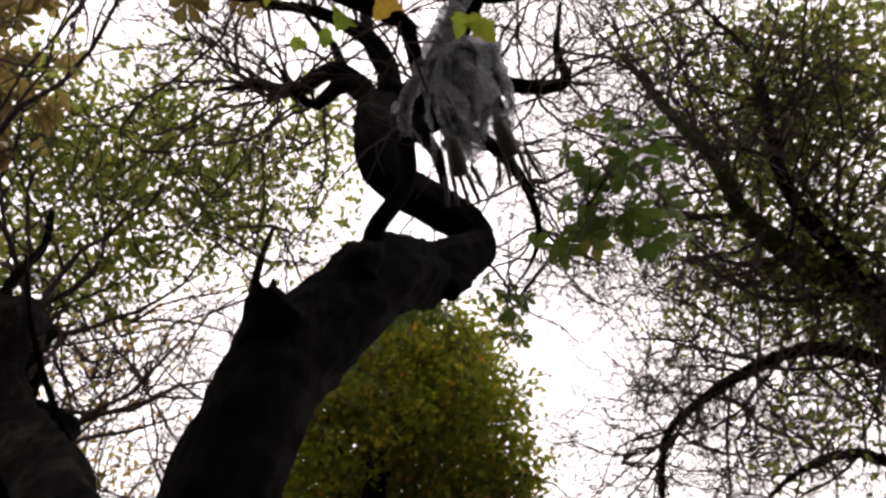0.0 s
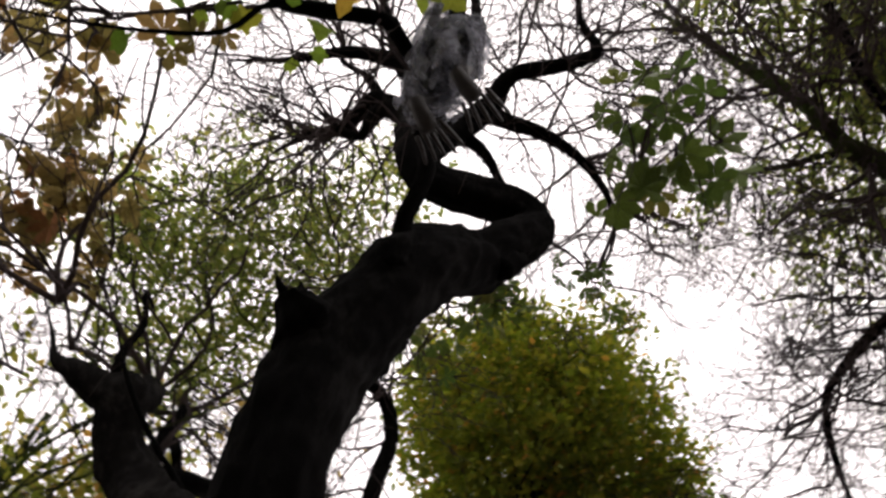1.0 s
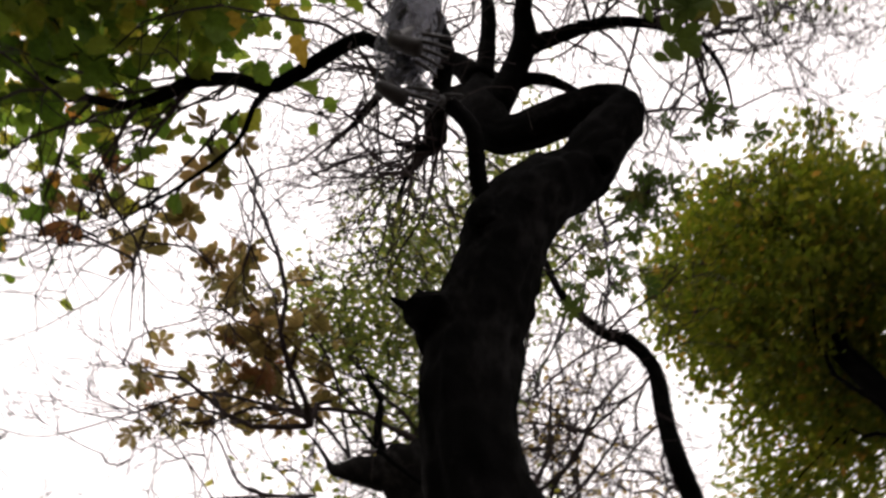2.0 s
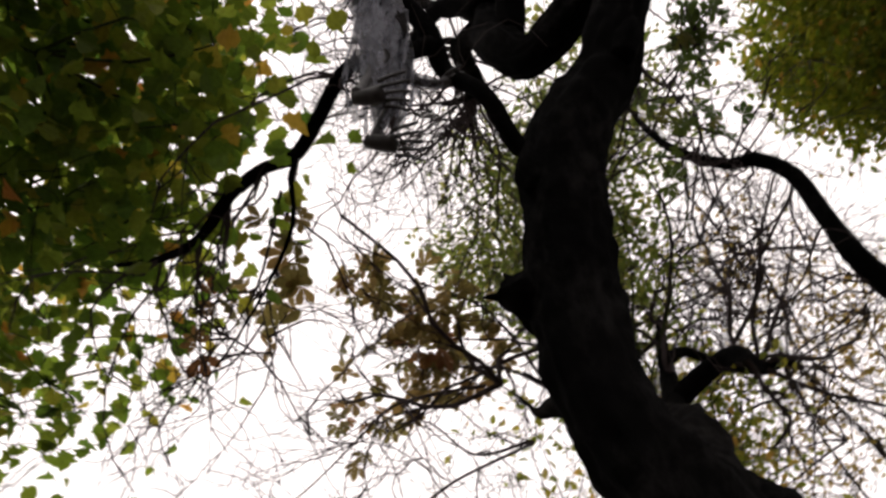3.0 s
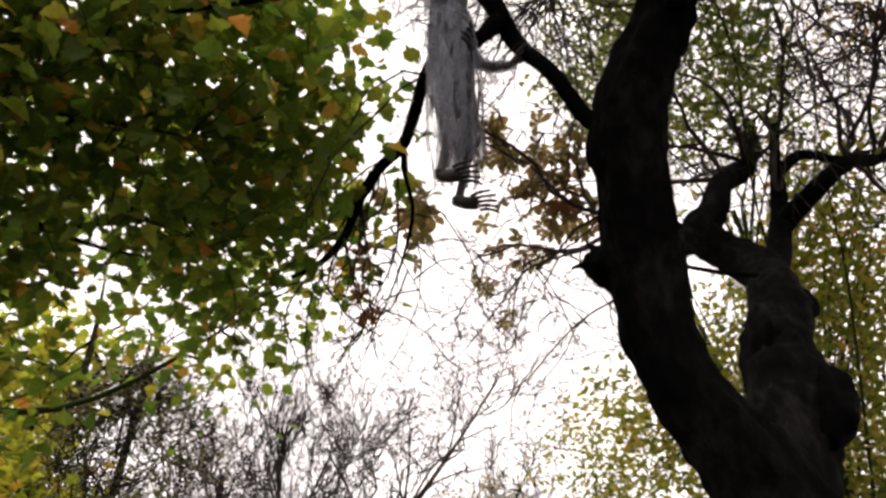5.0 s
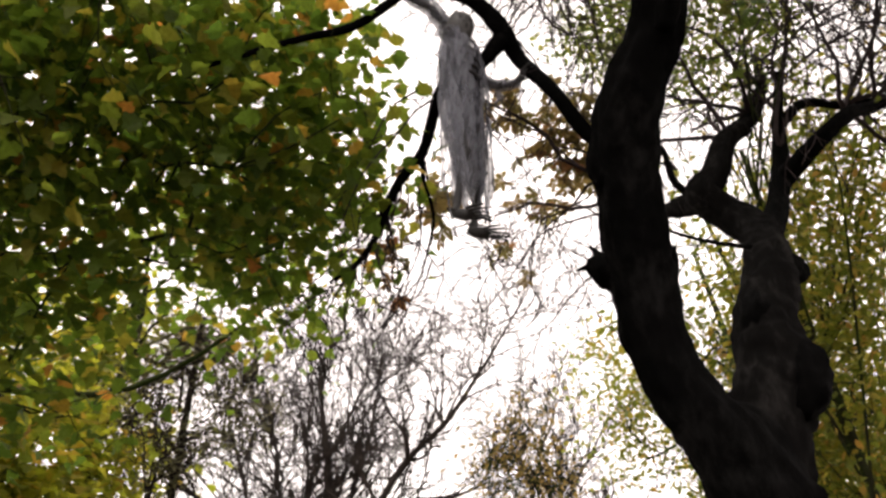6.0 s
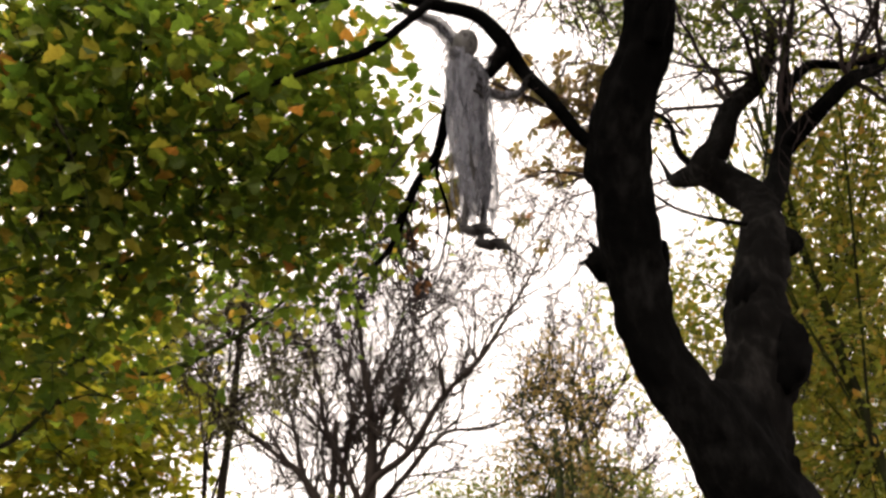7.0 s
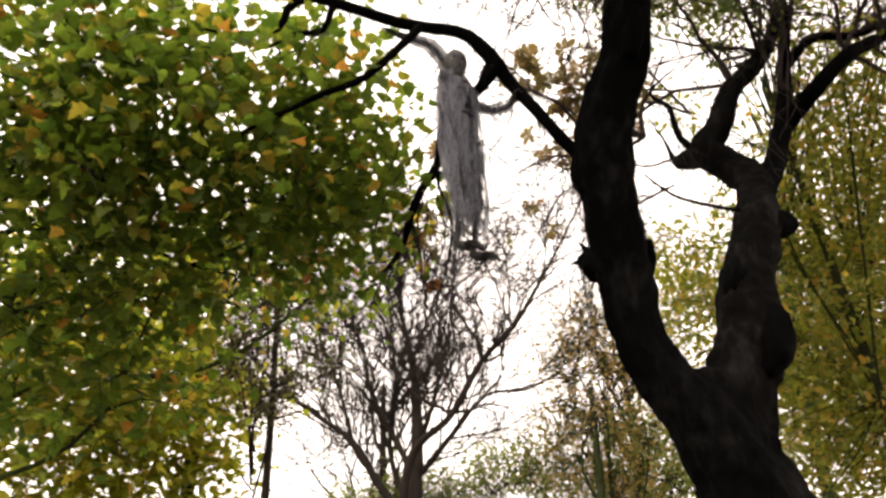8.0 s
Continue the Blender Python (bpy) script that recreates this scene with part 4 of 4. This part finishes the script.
build_fan_tree()
bare_tree("bare_tree", (-6.0, 20.0, 0), 32, 10.5, 0.2, "leafless tree with a fan of fine dark branches", 12, 4, 3.4, BARK_FAR, 4, group="bare trees")
bare_tree("bare_tree", (1.0, 20.0, 0), 33, 11.0, 0.18, "leafless tree with a fan of fine dark branches", 16, 5, 3.4, BARK_FAR, 4, group="bare trees")


def build_arching_tree():
    """The bare tree whose long limb reaches across the gap."""
    base = (-3.6, 13.8, 0)
    tree = thing("arching_tree", base, "leafless tree with one long arching limb", "tree")
    pts = [(-3.6, 13.8, -0.1, 0.16), (-3.6, 13.7, 3.0, 0.11), (-3.38, 13.23, 6.01, 0.084), (-2.48, 13.10, 6.95, 0.066), (-1.79, 12.91, 7.94, 0.057), (-1.10, 12.72, 8.52, 0.048), (-0.50, 12.47, 9.28, 0.036), (0.04, 12.17, 10.01, 0.024), (0.47, 11.88, 10.63, 0.012)]
    adopt(limb("trunk", pts, BARK_FAR, None, 9, 0.1, 0.2), tree)
    rng = np.random.default_rng(41)
    w = Wood()
    for p in pts[3:]:
        for k in range(4):
            grow(w, rng, p[:3], rng.normal(0, 0.6, 3) + (0.35, 0, 0.7), rng.uniform(1.2, 2.2), min(0.045, p[3] * 0.6), 3, 0.7, 0.0, 0.1, 4, 0.4, 0.6, None, 5, 0.007)
    adopt(tagged(link("branchwork", w.mesh("branchwork"), BARK_FAR), kind="stuff"), tree)


build_arching_tree()


def build_mossy_tree():
    """The leaning mossy tree with a haze of fine twigs."""
    base = (7.5, -9.5, 0)
    tree = thing("mossy_tree", base, "leaning mossy tree with dense fine bare twigs", "tree")
    P = lambda pts, mat: adopt(limb("limb", pts, mat, None, 10, 0.1, 0.2), tree)
    trunk = [(7.5, -9.5, -0.1, 0.34), (6.9, -8.6, 2.2, 0.3), (3.38, -4.37, 8.20, 0.26), (2.81, -3.68, 8.32, 0.158), (2.35, -2.65, 8.58, 0.122), (1.99, -2.11, 8.84, 0.094), (1.59, -1.85, 9.03, 0.079), (1.22, -1.43, 9.48, 0.058), (0.89, -1.13, 9.92, 0.036), (0.65, -0.87, 10.40, 0.014)]
    adopt(limb("trunk", trunk, BARK_MOSS, None, 12, 0.12, 0.2), tree)
    l1 = [(3.28, -4.18, 7.84, 0.101), (2.57, -3.49, 8.18, 0.094), (2.00, -2.76, 8.64, 0.079), (1.50, -2.46, 9.03, 0.065), (0.98, -2.32, 9.26, 0.050), (0.56, -2.20, 9.66, 0.036), (0.28, -1.93, 10.19, 0.022), (-0.08, -1.70, 10.90, 0.011)]
    l2 = [(3.49, -4.30, 7.55, 0.086), (3.21, -3.57, 7.88, 0.079), (3.22, -2.89, 8.19, 0.072), (3.70, -2.29, 8.35, 0.061), (4.19, -1.90, 8.41, 0.050), (4.55, -1.72, 8.39, 0.043), (5.07, -1.70, 8.10, 0.036), (5.61, -1.80, 7.82, 0.014)]
    l3 = [(2.35, -2.65, 8.58, 0.058), (2.08, -2.07, 8.83, 0.036), (2.18, -1.69, 9.02, 0.032), (2.29, -1.27, 9.32, 0.022), (2.54, -0.88, 9.52, 0.009)]
    l4 = [(4.31, -4.21, 7.34, 0.072), (4.23, -3.57, 7.77, 0.058), (4.57, -3.11, 7.92, 0.036), (5.04, -2.69, 7.86, 0.014)]
    for l in (l1, l2, l4):
        P(l, BARK)
    P(l3, BARK_MOSS)
    rng = np.random.default_rng(43)
    w = Wood()
    heart = np.array((2.70, -3.31, 8.42))
    for line in (trunk[3:], l1[1:], l2[1:], l3, l4[1:]):
        for p in spline(line, 0.26):
            for k in range(2):
                d = p[:3] - heart
                d = d / (np.linalg.norm(d) + 0.3) + rng.normal(0, 0.7, 3)
                grow(w, rng, p[:3], d, rng.uniform(1.1, 2.1), min(0.024, p[3] * 0.45), 3, 0.75, 0.0, 0.0, 4, 0.5, 0.62, None, 4, 0.0036)
    for p in [(3.35, -2.20, 9.03), (3.02, -2.76, 8.97), (3.11, -3.28, 8.65), (3.78, -2.40, 8.78), (3.92, -3.02, 8.35), (2.43, -2.54, 9.14), (2.13, -3.42, 8.87), (2.57, -3.58, 8.68), (4.2, -1.62, 8.75), (4.55, -2.55, 8.38), (4.55, -3.47, 8.18), (3.79, -2.21, 8.81), (4.91, -1.34, 8.48), (0.6, -3.4, 10.2), (1.2, -2.9, 10.2), (0.7, -2.2, 10.6), (1.4, -3.9, 9.9)]:
        for k in range(5):
            grow(w, rng, p, rng.normal(0, 0.8, 3) + (-0.5, 0.2, 0.2), rng.uniform(1.2, 2.0), 0.016, 3, 0.8, 0.0, 0.0, 4, 0.5, 0.62, None, 4, 0.0038)
    adopt(tagged(link("branchwork", w.mesh("branchwork"), TWIG), kind="stuff"), tree)
    blobs = [(1.09, -2.42, 9.66, 0.8, 0.8, 0.7), (1.62, -3.29, 9.16, 0.8, 0.8, 0.8), (4.21, -3.07, 7.94, 0.7, 0.7, 0.6), (0.66, -3.50, 9.49, 0.8, 0.8, 0.8), (2.40, -1.94, 9.03, 0.5, 0.5, 0.4), (3.71, -3.70, 8.04, 0.6, 0.6, 0.6), (0.94, -1.70, 10.32, 0.6, 0.6, 0.5), (2.70, -0.89, 9.44, 0.4, 0.4, 0.4), (2.66, -3.17, 8.83, 0.9, 0.9, 0.8), (3.35, -2.77, 9.05, 0.5, 0.5, 0.5), (1.97, -2.36, 9.44, 0.6, 0.6, 0.6), (2.36, -3.55, 8.94, 0.9, 0.9, 0.8), (3.06, -2.61, 9.58, 0.6, 0.6, 0.6), (3.10, -3.77, 8.66, 0.7, 0.7, 0.7), (3.48, -1.97, 9.50, 0.5, 0.5, 0.4), (0.77, -3.02, 10.06, 0.8, 0.8, 0.7), (0.43, -3.82, 10.4, 0.8, 0.8, 0.7), (1.14, -3.33, 10.3, 0.7, 0.7, 0.6), (0.6, -2.34, 10.7, 0.6, 0.6, 0.5), (1.34, -4.18, 10.0, 0.8, 0.8, 0.7), (0.7, -1.5, 10.9, 0.5, 0.5, 0.4), (1.74, -2.83, 10.1, 0.6, 0.6, 0.5)]
    places = inside(rng, blobs, 900)
    adopt(tagged(link("crown", leaves_mesh("crown", rng, places, 0.10, "oval", 0.5, 13, 0.19), ROWAN), kind="stuff"), tree)


build_mossy_tree()


def build_side_tree():
    """The tree whose bowed limb shows beyond the forked stem."""
    base = (7.2, 4.3, 0)
    tree = thing("bowed_tree", base, "leafless tree with a bowed, crooked limb", "tree")
    pts = [(7.2, 4.3, -0.1, 0.2), (7.0, 4.2, 2.0, 0.15), (6.2, 3.7, 4.4, 0.11), (5.0, 3.5, 5.6, 0.085), (3.4, 2.85, 6.03, 0.075), (3.19, 2.68, 6.57, 0.068), (3.02, 2.49, 6.95, 0.062), (2.81, 2.49, 7.18, 0.06), (2.67, 2.58, 7.23, 0.05), (2.38, 2.63, 7.47, 0.042), (2.19, 2.58, 7.74, 0.03), (2.07, 2.49, 8.13, 0.015)]
    adopt(limb("trunk", pts, BARK, None, 10, 0.12, 0.12), tree)
    rng = np.random.default_rng(45)
    w = Wood()
    for p in pts[3:]:
        for k in range(3):
            grow(w, rng, p[:3], rng.normal(0, 0.7, 3) + (0.1, 0.3, 0.2), rng.uniform(0.7, 1.4), 0.012, 2, 0.8, 0.0, 0.0, 4, 0.45, 0.6, None, 4, 0.003)
    for p in [(3.06, 4.44, 8.60), (3.39, 3.76, 8.75), (3.93, 3.62, 8.52), (4.19, 4.13, 8.15), (3.80, 4.73, 8.08), (2.76, 3.89, 8.97), (4.31, 4.74, 7.75), (4.03, 5.36, 7.52), (4.65, 4.35, 8.83), (5.21, 4.77, 8.57), (3.95, 3.84, 9.15), (5.46, 5.43, 8.25), (4.93, 5.77, 8.18), (5.46, 4.22, 8.77)]:
        for k in range(4):
            grow(w, rng, p, rng.normal(0, 0.7, 3) + (-0.2, 0.0, 0.5), rng.uniform(1.2, 2.2), 0.015, 3, 0.75, 0.0, 0.0, 3, 0.4, 0.6, None, 4, 0.0038)
    adopt(tagged(link("branchwork", w.mesh("branchwork"), TWIG), kind="stuff"), tree)


build_side_tree()
HAZE_BLOBS = [(4.65, 4.35, 8.83, 0.6, 0.6, 0.5), (5.21, 4.77, 8.57, 0.6, 0.6, 0.5), (3.95, 3.84, 9.15, 0.6, 0.6, 0.5), (5.46, 5.43, 8.25, 0.6, 0.6, 0.5), (4.93, 5.77, 8.18, 0.6, 0.6, 0.5), (5.46, 4.22, 8.77, 0.6, 0.6, 0.5)]
leafy_tree("hazel_tree", (7.6, 6.8, 0), (6.0, 5.6, 7.4), 0.1, HAZE_BLOBS, RUST, BARK_FAR,
           "thin-leaved woodland tree with sparse brownish leaves", 30, 150, 9, 0.08, "oval", 0.2, 0.5, 0.5, 0.6)


# ---- hand-shaped chestnut leaves, each its own piece ----
def chestnut_mesh(name, rng, leaflets=6, mat=None, reach=0.14):
    v, f = [], []
    for k in range(leaflets):
        a = (k - (leaflets - 1) / 2) * 0.82
        size = reach * (1.0 - 0.07 * abs(k - (leaflets - 1) / 2)) * rng.uniform(0.85, 1.1)
        d, s = np.array((math.cos(a), math.sin(a), -0.25)), np.array((-math.sin(a), math.cos(a), 0.0))
        b = len(v)
        for t, wd in ((0.06, 0.025), (0.35, 0.14), (0.65, 0.25), (0.85, 0.17)):
            c = d * size * t - np.array((0, 0, 0.12 * size * t * t))
            v += [c + s * size * wd + (0, 0, 0.05 * size), c, c - s * size * wd + (0, 0, 0.05 * size)]
        v.append(d * size - np.array((0, 0, 0.16 * size)))
        for i in range(3):
            q = b + i * 3
            f += [(q, q + 1, q + 4, q + 3), (q + 1, q + 2, q + 5, q + 4)]
        f += [(b + 9, b + 10, b + 12), (b + 10, b + 11, b + 12)]
    me = mesh_from(name, v, f)
    me.materials.append(mat)
    return me


def chestnut_spray(base, stems, blobs, count, leaf_mat, seed, label, reach=0.14, bare=6, tilt=0.5):
    """A spray of crooked twigs that carry hand-shaped leaves."""
    rng = np.random.default_rng(seed)
    spray = thing("chestnut_branch", base, label, "branch", "chestnut branches")
    meshes = [chestnut_mesh("leaf", rng, n, leaf_mat, reach) for n in (5, 5, 6, 3)]
    w = Wood()
    lines = [spline(s, 0.08) for s in stems]
    for l in lines:
        w.tube(l, 6, 0.1)
    nodes = np.vstack(lines)
    for p in inside(rng, blobs, count):
        near = nodes[np.argmin(np.linalg.norm(nodes[:, :3] - p, axis=1))][:3]
        m = (near + p) / 2 + rng.normal(0, 0.06, 3)
        w.tube(spline([(*near, 0.006), (*m, 0.005), (*p, 0.003)], 0.1), 4)
        for k in range(rng.integers(1, 3)):
            ob = new("leaf", meshes[rng.integers(0, len(meshes))])
            ob.matrix_world = Matrix.Translation(p + rng.normal(0, 0.07, 3)) @ Euler((rng.normal(0, tilt), rng.normal(0, tilt), rng.uniform(0, 6.28))).to_matrix().to_4x4() @ Matrix.Scale(rng.uniform(0.65, 1.15), 4)
            world_m = ob.matrix_world.copy()
            ob.parent = spray
            ob.matrix_parent_inverse = Matrix.Translation(spray.location).inverted()
            ob.matrix_basis = world_m
    for k in range(bare):
        p = nodes[rng.integers(0, len(nodes))]
        grow(w, rng, p[:3], rng.normal(0, 0.6, 3) + (-0.3, 0.1, -0.1), rng.uniform(0.5, 1.2), 0.007, 2, 0.7, 0.02, 0.0, 3, 0.5, 0.6, None, 4, 0.003)
    adopt(tagged(link("branchwork", w.mesh("branchwork"), TWIG), kind="stuff"), spray)


chestnut_spray((1.67, 4.39, 6.63), [[(1.67, 4.39, 6.63, 0.015), (1.35, 4.40, 6.84, 0.013), (0.93, 4.54, 6.97, 0.010), (0.49, 4.59, 7.12, 0.007), (0.10, 4.43, 7.35, 0.004)], [(1.67, 4.39, 6.63, 0.015), (1.27, 4.16, 7.13, 0.012), (0.92, 4.10, 7.35, 0.008), (0.41, 4.12, 7.51, 0.004)], [(1.59, 4.72, 6.42, 0.015), (1.22, 5.02, 6.55, 0.012), (0.79, 4.97, 6.81, 0.008), (0.26, 5.29, 6.74, 0.004)]],
               [(0.40, 4.10, 7.12, 0.42, 0.38, 0.25), (0.85, 4.25, 7.02, 0.4, 0.4, 0.28), (0.62, 4.62, 6.84, 0.42, 0.4, 0.22), (1.15, 4.45, 6.85, 0.22, 0.22, 0.2), (0.45, 4.95, 6.75, 0.25, 0.25, 0.1)], 84, BROWN_LEAF, 51, "chestnut branch with browned hand-shaped leaves", 0.14, 6)
chestnut_spray((-0.33, 2.38, 4.92), [[(-0.32, 2.40, 4.91, 0.012), (-0.34, 2.71, 5.12, 0.01), (-0.36, 3.11, 5.35, 0.008), (-0.36, 3.47, 5.40, 0.006), (-0.10, 4.00, 5.55, 0.004)], [(-0.36, 3.11, 5.35, 0.006), (-0.45, 3.29, 5.26, 0.004), (-0.53, 3.70, 5.24, 0.003)]],
               [(-0.34, 3.19, 5.32, 0.16, 0.14, 0.1), (-0.45, 3.29, 5.26, 0.08, 0.08, 0.06), (-0.30, 3.53, 5.55, 0.12, 0.12, 0.1), (-0.46, 3.66, 6.1, 0.16, 0.14, 0.1)], 9, BROWN_LEAF, 52, "drooping twig with a few browned chestnut leaves", 0.13, 5)
chestnut_spray((0.9, 0.6, 5.6), [[(1.47, 1.03, 5.91, 0.012), (1.17, 0.94, 5.79, 0.012), (0.94, 0.84, 5.74, 0.01), (0.61, 0.74, 5.70, 0.008), (0.40, 0.63, 5.72, 0.004)], [(0.94, 0.84, 5.74, 0.008), (0.85, 0.60, 5.69, 0.006), (0.78, 0.34, 5.73, 0.004)]],
               [(0.47, 0.72, 5.73, 0.2, 0.2, 0.18), (0.65, 0.52, 5.72, 0.22, 0.25, 0.2), (0.83, 0.79, 5.76, 0.2, 0.2, 0.18), (0.94, 0.47, 5.72, 0.25, 0.25, 0.2), (1.09, 0.81, 5.78, 0.15, 0.15, 0.12)], 26, GREEN_LEAF, 53, "chestnut branch with fresh green hand-shaped leaves", 0.15, 4)
chestnut_spray((1.15, 3.6, 5.6), [[(0.97, 3.91, 5.78, 0.013), (0.67, 4.06, 5.82, 0.011), (0.42, 4.22, 5.83, 0.009), (0.24, 4.45, 5.72, 0.007), (-0.07, 4.77, 5.50, 0.005), (-0.33, 4.90, 5.48, 0.003)],
                                   [(0.67, 4.06, 5.82, 0.007), (0.55, 4.25, 5.62, 0.006), (0.80, 4.39, 5.42, 0.003)], [(0.37, 4.25, 5.80, 0.006), (0.33, 4.55, 5.60, 0.005), (0.45, 4.78, 5.46, 0.003)],
                                   [(1.39, 4.29, 5.80, 0.012), (0.96, 4.78, 5.89, 0.010), (0.70, 5.15, 5.86, 0.008), (0.42, 5.46, 5.71, 0.006), (0.05, 5.62, 5.71, 0.003)], [(0.96, 4.78, 5.89, 0.006), (0.65, 4.83, 6.18, 0.005), (0.36, 4.83, 6.36, 0.003)]],
               [(0.15, 4.41, 5.78, 0.2, 0.2, 0.1), (0.26, 4.50, 5.67, 0.1, 0.1, 0.1)], 5, BROWN_LEAF, 54, "thin drooping chestnut twig almost bare of leaves", 0.10, 16)
chestnut_spray((-0.35, 2.6, 4.7), [[(-0.36, 2.50, 4.81, 0.008), (-0.40, 2.96, 4.77, 0.006), (-0.54, 3.27, 4.70, 0.004), (-0.81, 3.57, 4.59, 0.003)], [(-0.40, 2.96, 4.77, 0.005), (-0.29, 3.26, 4.74, 0.004), (-0.21, 3.54, 4.72, 0.003), (-0.05, 3.67, 4.72, 0.002)]],
               [(-0.32, 2.66, 4.80, 0.1, 0.08, 0.08), (-0.61, 3.12, 4.71, 0.08, 0.08, 0.06), (-0.09, 3.19, 4.83, 0.1, 0.1, 0.08)], 7, BROWN_LEAF, 55, "thin bare twig with a few curled brown leaves", 0.10, 8)
chestnut_spray((1.1, 1.4, 5.7), [[(1.08, 1.42, 5.70, 0.012), (1.36, 1.16, 5.90, 0.009), (1.67, 1.00, 6.12, 0.004)], [(1.0, 1.66, 5.3, 0.012), (1.57, 1.92, 6.03, 0.009), (1.70, 1.61, 6.25, 0.005)], [(1.57, 1.92, 6.03, 0.008), (1.89, 2.17, 6.09, 0.006), (1.54, 2.19, 5.42, 0.004)], [(1.57, 1.92, 6.03, 0.008), (1.53, 1.94, 5.66, 0.005)]],
               [(1.36, 1.16, 5.90, 0.2, 0.2, 0.15), (1.67, 1.00, 6.12, 0.15, 0.15, 0.12), (1.70, 1.61, 6.25, 0.2, 0.2, 0.15), (1.57, 1.92, 6.03, 0.15, 0.15, 0.12), (1.89, 2.17, 6.09, 0.15, 0.15, 0.12), (1.53, 1.94, 5.66, 0.14, 0.14, 0.1), (1.54, 2.19, 5.42, 0.12, 0.12, 0.1)], 40, GREEN_LEAF, 56, "chestnut twigs with small green leaves beside the bent stem", 0.085, 8)
